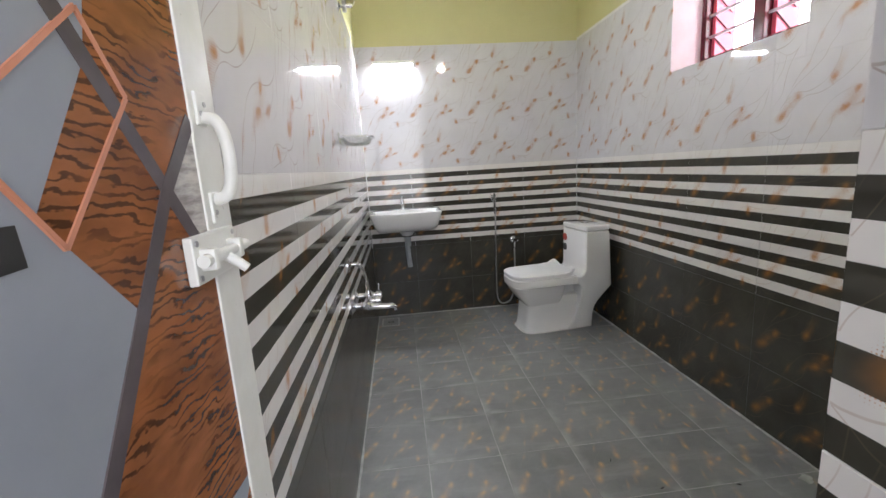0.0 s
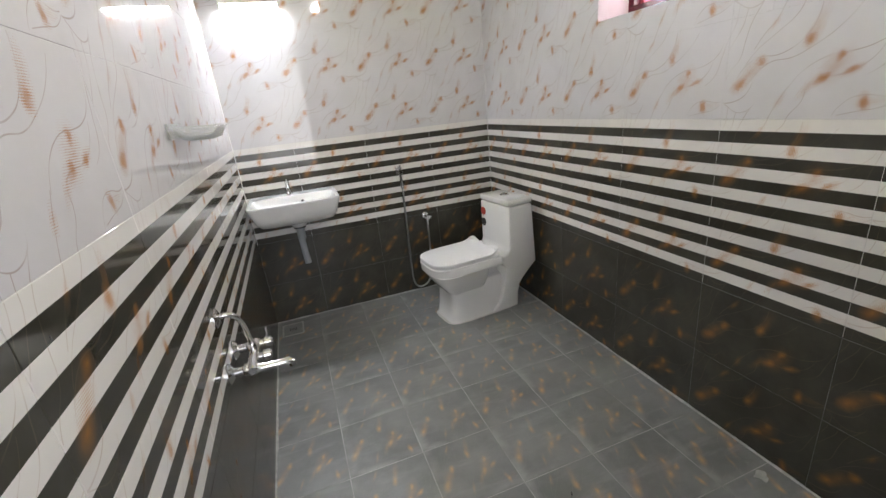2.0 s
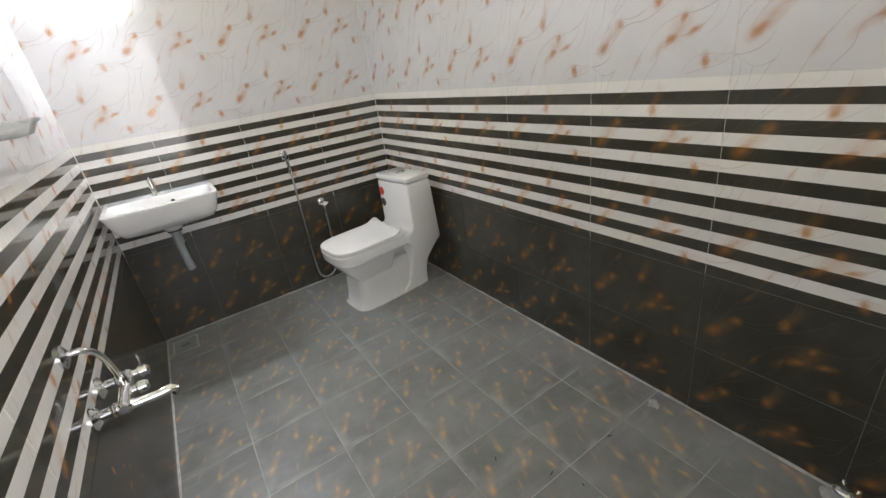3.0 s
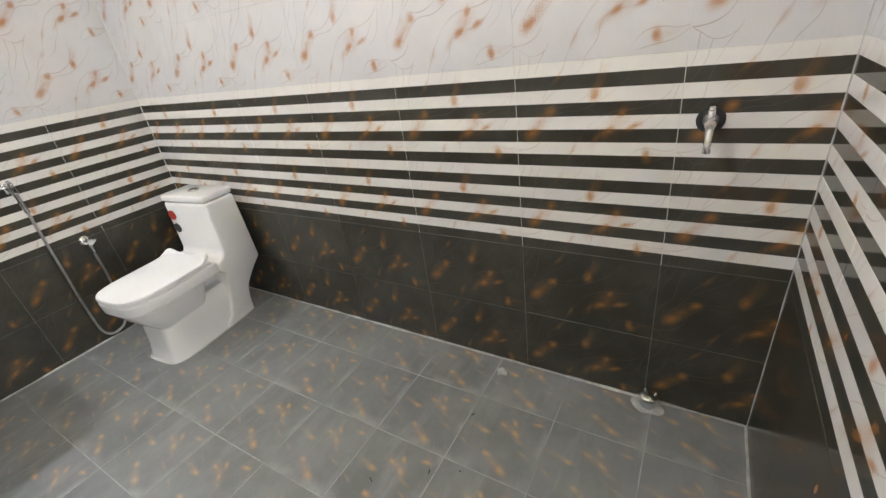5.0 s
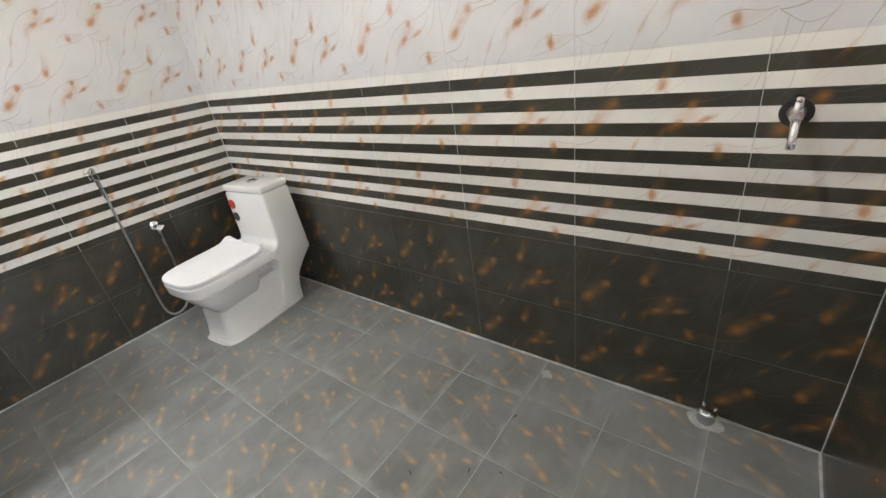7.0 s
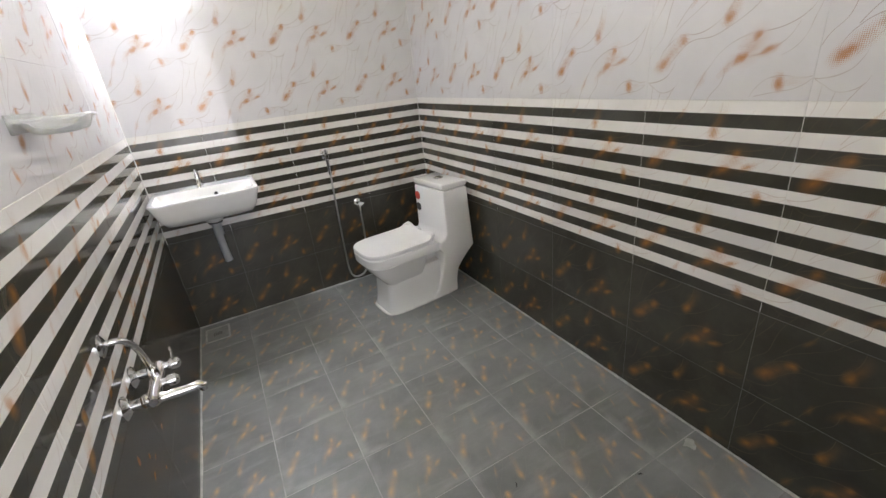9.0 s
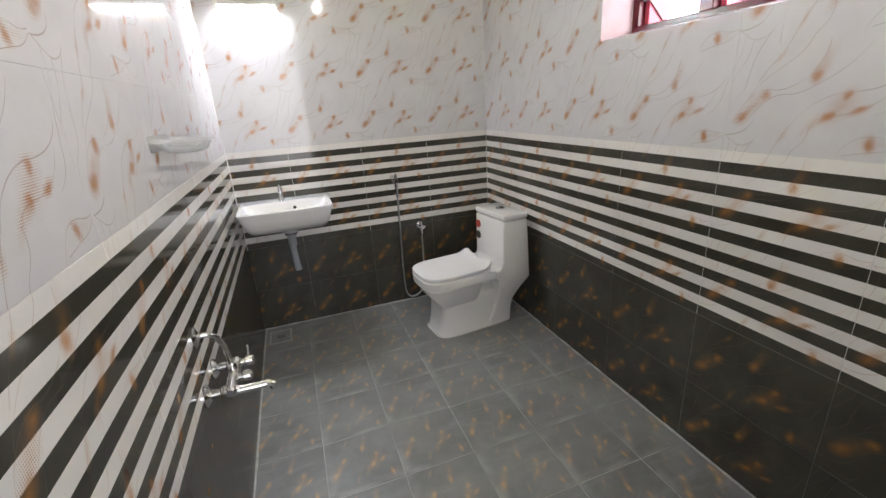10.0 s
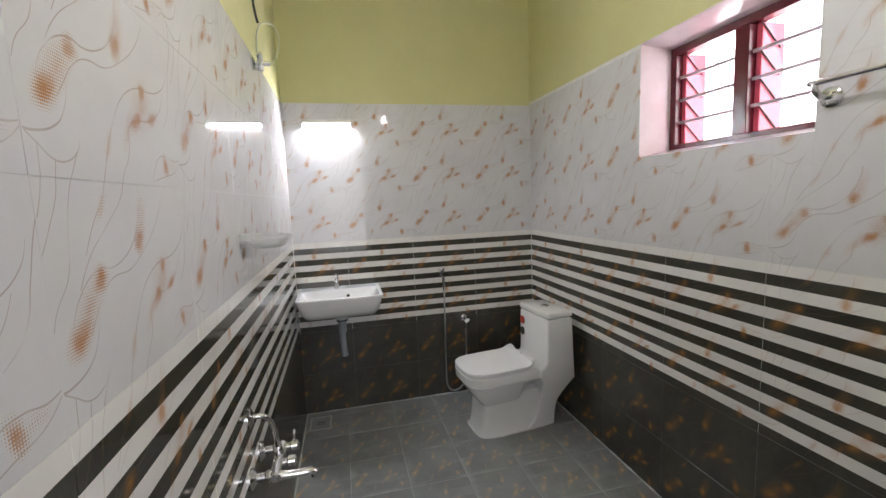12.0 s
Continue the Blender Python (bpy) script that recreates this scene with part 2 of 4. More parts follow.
M_CABLE = noisy("white_cable", (0.65, 0.66, 0.50), (0.58, 0.60, 0.44), 30, 0.45)
M_REVEAL = noisy("white_reveal_tile", (0.66, 0.57, 0.59), (0.60, 0.50, 0.52), 9, 0.15)
M_CLEAR = material("clear_acrylic", (0.97, 0.98, 0.98), 0.05, 0.0, Transmission_Weight=0.75, IOR=1.2)[0]

M_LED, _nt, _b = material("lit_led_diffuser", (0.9, 0.9, 0.92), 0.4)
_b.inputs["Emission Color"].default_value, _b.inputs["Emission Strength"].default_value = (0.90, 0.94, 1.0, 1), 390.0
M_BULB, _nt, _b = material("lit_bulb", (0.9, 0.9, 0.9), 0.3)
_b.inputs["Emission Color"].default_value, _b.inputs["Emission Strength"].default_value = (0.99, 0.985, 1.0, 1), 1000.0
M_OUT, _nt, _b = material("bright_sky_backdrop", (0.9, 0.9, 0.9), 1.0)
_b.inputs["Emission Color"].default_value, _b.inputs["Emission Strength"].default_value = (1.0, 0.98, 0.99, 1), 6.0


# ---- mesh helpers ----
def part(name, bm, mat, parent=None, label="", smooth=False):
    me = bpy.data.meshes.new(name)
    bm.to_mesh(me)
    bm.free()
    if smooth:
        for p in me.polygons:
            p.use_smooth = True
        try:
            me.set_sharp_from_angle(angle=radians(40))
        except AttributeError:
            pass
    me.materials.append(mat)
    ob = new(name, me)
    if parent:
        ob.parent = parent
    return tagged(ob, label)


def thing(name, m, label, category, group="", kind=""):
    ob = new(name)
    ob.matrix_world = m
    ob.empty_display_size = 0.05
    return tagged(ob, label, category, group, kind)


def box(x0, x1, y0, y1, z0, z1, bevel=0.0, seg=2, bm=None):
    bm2 = bmesh.new()
    bmesh.ops.create_cube(bm2, size=1)
    for v in bm2.verts:
        v.co = Vector((x0 + (v.co.x + 0.5) * (x1 - x0), y0 + (v.co.y + 0.5) * (y1 - y0), z0 + (v.co.z + 0.5) * (z1 - z0)))
    if bevel:
        bmesh.ops.bevel(bm2, geom=bm2.edges[:], offset=bevel, segments=seg, affect="EDGES", profile=0.5)
    return bm2 if bm is None else join(bm, bm2)


def join(bm, *others):
    for o in others:
        me = bpy.data.meshes.new("tmp")
        o.to_mesh(me)
        o.free()
        bm.from_mesh(me)
        bpy.data.meshes.remove(me)
    return bm


def tube(points, r, seg=12, closed_ends=True):
    """A round bar along the points; r is one radius or one for each point."""
    bm = bmesh.new()
    pts = [Vector(p) for p in points]
    rs = r if isinstance(r, (list, tuple)) else [r] * len(pts)
    rings, up = [], None
    for i, p in enumerate(pts):
        d = (pts[min(i + 1, len(pts) - 1)] - pts[max(i - 1, 0)]).normalized()
        if up is None:
            up = d.orthogonal().normalized()
        up = (up - d * up.dot(d)).normalized()
        side = d.cross(up)
        rings.append([bm.verts.new(p + (up * math.cos(a) + side * math.sin(a)) * rs[i]) for a in (2 * math.pi * k / seg for k in range(seg))])
    for a, b in zip(rings, rings[1:]):
        for k in range(seg):
            bm.faces.new((a[k], a[(k + 1) % seg], b[(k + 1) % seg], b[k]))
    if closed_ends:
        bm.faces.new(rings[0][::-1])
        bm.faces.new(rings[-1])
    bmesh.ops.recalc_face_normals(bm, faces=bm.faces[:])
    return bm


def curve(points, n=8):
    """Smooth points through the given ones."""
    pts = [Vector(p) for p in points]
    out = []
    for i in range(len(pts) - 1):
        p0, p1, p2, p3 = pts[max(i - 1, 0)], pts[i], pts[i + 1], pts[min(i + 2, len(pts) - 1)]
        for k in range(n):
            t = k / n
            out.append(0.5 * ((2 * p1) + (p2 - p0) * t + (2 * p0 - 5 * p1 + 4 * p2 - p3) * t * t + (3 * p1 - p0 - 3 * p2 + p3) * t ** 3))
    return out + [pts[-1]]


def loft(rings_in, cap=True):
    bm = bmesh.new()
    rings = [[bm.verts.new(p) for p in ring] for ring in rings_in]
    n = len(rings[0])
    for a, b in zip(rings, rings[1:]):
        for k in range(n):
            bm.faces.new((a[k], a[(k + 1) % n], b[(k + 1) % n], b[k]))
    if cap:
        bm.faces.new(rings[0][::-1])
        bm.faces.new(rings[-1])
    bmesh.ops.recalc_face_normals(bm, faces=bm.faces[:])
    return bm


def oval(x0, x1, hw, z, e_back=8.0, e_front=3.0, n=40):
    """A rounded outline from x0 (back) to x1 (front), half width hw."""
    cx, a = (x0 + x1) / 2, (x1 - x0) / 2
    out = []
    for k in range(n):
        t = 2 * math.pi * k / n
        c, s = math.cos(t), math.sin(t)
        e = e_front if c > 0 else e_back
        out.append((cx + a * math.copysign(abs(c) ** (2 / e), c), hw * math.copysign(abs(s) ** (2 / e), s), z))
    return out


def prism(profile, y0, y1, bevel=0.0, seg=3):
    """A profile in x and z, drawn out from y0 to y1."""
    bm = bmesh.new()
    a = [bm.verts.new((x, y0, z)) for x, z in profile]
    b = [bm.verts.new((x, y1, z)) for x, z in profile]
    n = len(a)
    for k in range(n):
        bm.faces.new((a[k], a[(k + 1) % n], b[(k + 1) % n], b[k]))
    bm.faces.new(a[::-1])
    bm.faces.new(b)
    bmesh.ops.recalc_face_normals(bm, faces=bm.faces[:])
    if bevel:
        bmesh.ops.bevel(bm, geom=[e for e in bm.edges], offset=bevel, segments=seg, affect="EDGES", profile=0.5)
    return bm


def setting(name, bm, mat, label, category):
    return tagged(part(name, bm, mat), label, category, kind="structure")


# ---- the shell ----
DOOR_X, DOOR_H = 0.645, 2.05
LEAF_END = -2.75                         # the open leaf lies in a shallow recess up to here
WIN = (-1.940, -1.180, 1.615, 2.125)     # y0, y1, z0, z1 of the window's opening
floor = setting("floor", box(-0.3, W + 0.02, -D - 1.6, 0.02, -0.12, -0.0012), M_GROUT_D, "grey grout bed under dusty dark floor tiles", "floor")
ceiling = setting("ceiling", box(-WALL, W + WALL, -D - WALL, WALL, H, H + 0.12), M_CEIL, "plain white painted ceiling", "ceiling")
wall_back = setting("wall_back", box(-WALL, W + WALL, 0.0016, WALL, -0.12, H), M_GROUT_W, "tiled back wall behind the washbasin", "wall")
bm = box(-WALL, -0.0016, LEAF_END, 0.0016, -0.12, H)
box(-WALL, -0.030, -D - WALL, LEAF_END, -0.12, H, bm=bm)
box(-0.030, -0.0016, -D - WALL, LEAF_END, DOOR_H, H, bm=bm)
wall_left = setting("wall_left", bm, M_GROUT_W, "tiled long wall with the shower mixer", "wall")
bm = box(W + 0.0016, W + WALL, -D - WALL, 0.0016, -0.12, WIN[2] - 0.0016)
box(W + 0.0016, W + WALL, -D - WALL, 0.0016, WIN[3] + 0.0016, H, bm=bm)
box(W + 0.0016, W + WALL, -D - WALL, WIN[0] - 0.0016, WIN[2] - 0.0016, WIN[3] + 0.0016, bm=bm)
box(W + 0.0016, W + WALL, WIN[1] + 0.0016, 0.008, WIN[2] - 0.0016, WIN[3] + 0.0016, bm=bm)
wall_right = setting("wall_right", bm, M_GROUT_W, "tiled long wall with a high window", "wall")
bm = box(DOOR_X + 0.0016, W + 0.0016, -D - WALL, -D - 0.0016, -0.12, H)
box(-0.0016, DOOR_X + 0.0016, -D - WALL, -D - 0.0016, DOOR_H, H, bm=bm)
wall_front = setting("wall_front", bm, M_GROUT_W, "tiled end wall with the doorway", "wall")

# darker grout bed behind the charcoal rows
for nm, b in (("wall_bed_back", box(0.0, W, 0.0009, 0.004, 0.0, 0.586)), ("wall_bed_right", box(W + 0.0009, W + 0.004, -D, 0.0, 0.0, 0.586)),
              ("wall_bed_left", box(-0.004, -0.0009, LEAF_END, 0.0, 0.0, 0.586)), ("wall_bed_front", box(DOOR_X, W, -D - 0.004, -D - 0.0009, 0.0, 0.586))):
    setting(nm, b, M_GROUT_K, "dark grey grout between charcoal wall tiles", "wall")

# painted band above the tiles, and an unseen plain passage outside the door
for nm, b in (("wall_paint_back", box(0, W, 0.0, 0.008, TILE_TOP, H)), ("wall_paint_left", box(-0.008, 0.0, -D, 0.0, TILE_TOP, H)),
              ("wall_paint_right", box(W, W + 0.008, -D, 0.0, WIN[3] + 0.004, H)), ("wall_paint_front", box(0, W, -D - 0.008, -D, TILE_TOP, H))):
    setting(nm, b, M_PAINT, "smooth lime green painted wall above the tiles", "wall")
bm = box(-1.0, -0.9, -D - 1.6, -D - WALL, -0.12, H)
box(W + 0.6, W + 0.7, -D - 1.6, -D - WALL, -0.12, H, bm=bm)
# unseen end wall, with an opening added behind the fill lamp
box(-1.0, -0.3, -D - 1.7, -D - 1.6, -0.12, H, bm=bm)
box(1.3, W + 0.7, -D - 1.7, -D - 1.6, -0.12, H, bm=bm)
box(-0.3, 1.3, -D - 1.7, -D - 1.6, -0.12, 0.55, bm=bm)
box(-0.3, 1.3, -D - 1.7, -D - 1.6, 2.35, H, bm=bm)
box(-1.0, -WALL, -D - WALL - 0.1, -D - WALL, -0.12, H, bm=bm)
box(W + WALL, W + 0.7, -D - WALL - 0.1, -D - WALL, -0.12, H, bm=bm)
setting("wall_passage", bm, M_PLASTER, "plain plastered walls of the passage outside", "wall")
setting("floor_passage", box(-1.0, W + 0.7, -D - 1.7, -D - WALL, -0.11, -0.004), M_GROUT_D, "plain grey passage floor", "floor")
setting("ceiling_passage", box(-1.0, W + 0.7, -D - 1.7, -D - WALL, H, H + 0.1), M_CEIL, "plain white passage ceiling", "ceiling")


# ---- tiles ----
tile_meshes = {}


def tile(name, w, h, mat, parent, m, off=0.0, rise=0.0):
    """One tile, w x h, lying in its own x and y, 8 mm thick; off, rise: where in the printed tile its left and lower edge are."""
    key = (round(w, 4), round(h, 4), mat.name, round(off, 4), round(rise, 4))
    if key not in tile_meshes:
        e, t = 0.0003 if mat is M_WHITE else 0.0006, 0.008
        me = bpy.data.meshes.new(name)
        vs = [(off, 0, -t), (off + w, 0, -t), (off + w, h, -t), (off, h, -t), (off, 0, -e), (off + w, 0, -e), (off + w, h, -e), (off, h, -e),
              (off + e, e, 0), (off + w - e, e, 0), (off + w - e, h - e, 0), (off + e, h - e, 0)]
        fs = [(8, 9, 10, 11)] + [(a, (a + 1) % 4, (a + 1) % 4 + 4, a + 4) for a in range(4)] + [(a + 4, (a + 1) % 4 + 4, (a + 1) % 4 + 8, a + 8) for a in range(4)]
        me.from_pydata([(x, y + rise, z) for x, y, z in vs], [], fs)
        me.materials.append(mat)
        tile_meshes[key] = me
    ob = new(name, tile_meshes[key])
    ob.parent = parent
    ob.matrix_world = m @ Matrix.Translation((-off, -rise, random.uniform(-0.0004, 0.0004)))
    return ob


G = {'d': 0.0007, 's': 0.0009, 'w': 0.0003, 'f': 0.0021}   # half a joint


def spans(a, b, joints):
    """The pieces between a and b, cut at the joints: start, end, and how much of a 0.457 tile was cut off before the start."""
    cuts = [a] + [j for j in sorted(joints) if a + 0.01 < j < b - 0.01] + [b]
    out = []
    for i, (p, q) in enumerate(zip(cuts, cuts[1:])):
        off = 0.457 - (q - p) if i == 0 and len(cuts) > 2 and q - p < 0.45 else 0.0
        out.append((p, q, max(off, 0.0)))
    return out


# kind, lower and upper edge, and how far up the printed tile the lower edge lies
ROWS = [("d", 0.0, 0.285, 0.02), ("d", 0.285, 0.584, 0.006), ("s", 0.584, 0.892, 0.0), ("s", 0.892, 1.2, 0.0),
        ("w", 1.2, 1.505, 0.0), ("w", 1.505, 1.81, 0.0), ("w", 1.81, TILE_TOP, 0.0)]
TILE_MAT = {"d": M_DARK, "w": M_WHITE, "s": M_STRIPE}


def tile_wall(parent, base, length, joints, hole=None):
    """Tiles on a wall; base maps (along, up, out) to the world. hole: along0, along1, z0, z1 left open."""
    for kind, z0, z1, rise in ROWS:
        for p, q, off in spans(0.0, length, joints):
            pieces = [(p, q, z0, z1, off)]
            if hole:
                h0, h1, hz0, hz1 = hole
                if q > h0 and p < h1 and z1 > hz0 and z0 < hz1:
                    pieces = [(p, min(q, h0), z0, z1, off), (max(p, h1), q, z0, z1, off + max(h1 - p, 0)),
                              (max(p, h0), min(q, h1), z0, min(z1, hz0), off + max(h0 - p, 0)), (max(p, h0), min(q, h1), max(z0, hz1), z1, off + max(h0 - p, 0))]
            for a, b, c, d, o in pieces:
                g = G[kind]
                if b - a > 0.012 and d - c > 0.01:
                    tile("tile", b - a - 2 * g, d - c - 2 * g, TILE_MAT[kind], parent, base @ Matrix.Translation((a + g, c + g, 0)), o, rise + c - z0)


def wall_frame(origin, along, out):
    x, y, z = Vector(along), Vector((0, 0, 1)), Vector(out)
    m = Matrix((x, y, z)).transposed().to_4x4()
    m.translation = origin
    return m


def build_tiles():
    tile_wall(wall_back, wall_frame((0, 0, 0), (1, 0, 0), (0, -1, 0)), W, [0.349, 0.806, 1.263])
    right = [0.4567 * k - 0.011 for k in range(1, 7)]
    tile_wall(wall_right, wall_frame((W, 0, 0), (0, -1, 0), (-1, 0, 0)), D, right, (-WIN[1], -WIN[0], WIN[2], WIN[3]))
    tile_wall(wall_left, wall_frame((0, LEAF_END, 0), (0, 1, 0), (1, 0, 0)), -LEAF_END, [-LEAF_END - 2.367 + 0.457 * k for k in range(0, 6)])
    tile_wall(wall_front, wall_frame((W, -D, 0), (-1, 0, 0), (0, 1, 0)), W, [0.35, 0.80], (W - DOOR_X, W, 0.0, DOOR_H))
    tile_wall(wall_front, wall_frame((DOOR_X, -D, 0), (0, -1, 0), (-1, 0, 0)), WALL, [])
    # window reveal: tapered sill, head and two cheeks
    y0, y1, z0, z1 = WIN
    o, i = [(W + 0.002, y0, z0), (W + 0.002, y1, z0), (W + 0.002, y1, z1), (W + 0.002, y0, z1)], [(W + 0.15, y0 + 0.025, z0 + 0.028), (W + 0.15, y1 - 0.025, z0 + 0.028), (W + 0.15, y1 - 0.025, z1 - 0.028), (W + 0.15, y0 + 0.025, z1 - 0.028)]
    mid = Vector((W, (y0 + y1) / 2, (z0 + z1) / 2))
    for k in range(4):
        n = (k + 1) % 4
        inner = [Vector(p) for p in (o[k], o[n], i[n], i[k])]
        push = ((inner[0] + inner[1]) / 2 - mid).normalized() * 0.03
        part("reveal_tile", loft([inner, [p + push for p in inner]]), M_REVEAL, wall_right, "white glazed tile of the window reveal")
    xs = [0.0] + [1.485 - 0.301 * k for k in (4, 3, 2, 1, 0)] + [W]
    ys = [-D] + [-2.76 + 0.302 * k for k in range(10)] + [0.0]
    for i in range(len(xs) - 1):
        for j in range(len(ys) - 1):
            if ys[j + 1] - ys[j] < 0.05:
                continue
            y1 = 0.0 if j == len(ys) - 3 else ys[j + 1]
            g = G["f"]
            tile("floor_tile", xs[i + 1] - xs[i] - 2 * g, y1 - ys[j] - 2 * g, M_FLOOR, floor, Matrix.Translation((xs[i] + g, ys[j] + g, 0)), 0.301 - (xs[i + 1] - xs[i]) if i == 0 else 0.0)


# ---- toilet ----
def toilet():
    t = thing("toilet", pose(1.668, -0.466, 0, 0, 0, 186), "white one-piece ceramic toilet with closed lid", "toilet")
    # pedestal, bowl and the deck behind it
    rings = [oval(0.16, 0.618, 0.140, 0.0, 10, 6), oval(0.16, 0.618, 0.140, 0.008, 10, 6), oval(0.16, 0.610, 0.131, 0.026, 10, 6), oval(0.16, 0.602, 0.125, 0.08, 10, 6), oval(0.15, 0.594, 0.122, 0.17, 10, 6), oval(0.14, 0.585, 0.120, 0.236, 10, 6), oval(0.14, 0.582, 0.112, 0.250, 10, 6), oval(0.14, 0.575, 0.078, 0.262, 10, 6), oval(0.14, 0.570, 0.070, 0.345, 10, 6)]
    part("pedestal", loft(rings), M_CERAMIC, t, smooth=True)
    rings = [oval(0.36, 0.585, 0.112, 0.185, 14, 5), oval(0.355, 0.604, 0.124, 0.208, 14, 5), oval(0.345, 0.634, 0.142, 0.245, 14, 5), oval(0.338, 0.662, 0.157, 0.285, 14, 4.6), oval(0.333, 0.684, 0.169, 0.325, 14, 3.8),
             oval(0.331, 0.690, 0.173, 0.338, 14, 3.8), oval(0.20, 0.690, 0.174, 0.341, 14, 3.8), oval(0.14, 0.700, 0.182, 0.345, 14, 3.8), oval(0.14, 0.703, 0.184, 0.392, 14, 3.8), oval(0.14, 0.698, 0.180, 0.398, 14, 3.8)]
    part("bowl", loft(rings), M_CERAMIC, t, smooth=True)
    prof = [(0.026, 0.705), (0.0, 0.31), (0.03, 0.265), (0.07, 0.20), (0.10, 0.15), (0.115, 0.09), (0.12, 0.0), (0.315, 0.0), (0.305, 0.022), (0.265, 0.05), (0.232, 0.14), (0.222, 0.24), (0.230, 0.32), (0.255, 0.345), (0.255, 0.398), (0.222, 0.41), (0.205, 0.44), (0.20, 0.705)]
    bm = prism(prof, -0.128, 0.206, 0.012, 3)
    # the column under the cistern draws in towards the foot
    for v in bm.verts:
        f = min(max((0.36 - v.co.z) / 0.20, 0.0), 1.0)
        f = f * f * (3 - 2 * f)
        if v.co.y > 0.0:
            v.co.y *= 1.0 - 0.29 * f
        elif v.co.y < 0.0:
            v.co.y *= 1.0 + 0.10 * f
    part("cistern", bm, M_CERAMIC, t, smooth=True)
    lid = part("cistern_lid", box(0.024, 0.203, -0.128, 0.206, 0.709, 0.746, 0.011, 3), M_CERAMIC, t, smooth=True)
    part("flush_button", join(tube([(0.112, 0.032, 0.744), (0.112, 0.032, 0.7505)], 0.030, 28), tube([(0.112, 0.032, 0.7505), (0.112, 0.032, 0.754)], [0.025, 0.022], 28)), M_CHROME, lid, "round chrome push button", smooth=True)
    # seat and lid, ears raised at the hinge
    part("seat", loft([oval(0.262, 0.700, 0.176, z, 12, 3.4) for z in (0.4, 0.404, 0.408)]), M_SEAT, t, smooth=True)
    rings = []
    for s, z in ((0.99, 0.409), (1.0, 0.413), (1.0, 0.420), (0.985, 0.426), (0.90, 0.4285), (0.4, 0.4295)):
        rings.append([(0.48 + (x - 0.48) * s, y * s, zz + (0.036 * max(0.0, (0.325 - x) / 0.063) ** 1.4 * min(1.0, abs(y) / 0.13) ** 2 if s > 0.95 else 0.0)) for x, y, zz in oval(0.262, 0.704, 0.179, z, 12, 3.4)])
    part("lid", loft(rings), M_SEAT, t, "white plastic seat lid", smooth=True)
    for y in (-0.075, 0.075):
        part("hinge", tube([(0.245, y - 0.025, 0.418), (0.245, y + 0.025, 0.418)], 0.011, 14), M_SEAT, t, smooth=True)
    for k, (z, mat) in enumerate(((0.635, M_RED), (0.560, M_BLACK))):
        part("sticker", tube([(0.198, -0.092, z), (0.2055, -0.092, z)], 0.027, 24), mat, t, "small round product sticker")
    part("inlet_hose", tube(curve([(0.02, -0.10, 0.30), (-0.01, -0.15, 0.22), (0.0, -0.17, 0.13), (0.03, -0.14, 0.12)]), 0.006, 8), M_CHROME, t, smooth=True)
    seal = [oval(0.112, 0.632, 0.146, 0.0, 8, 4.6), oval(0.114, 0.628, 0.142, 0.006, 8, 4.6)]
    part("cement_seal", loft(seal), M_GROUT_W, t, "white cement seal round the foot")


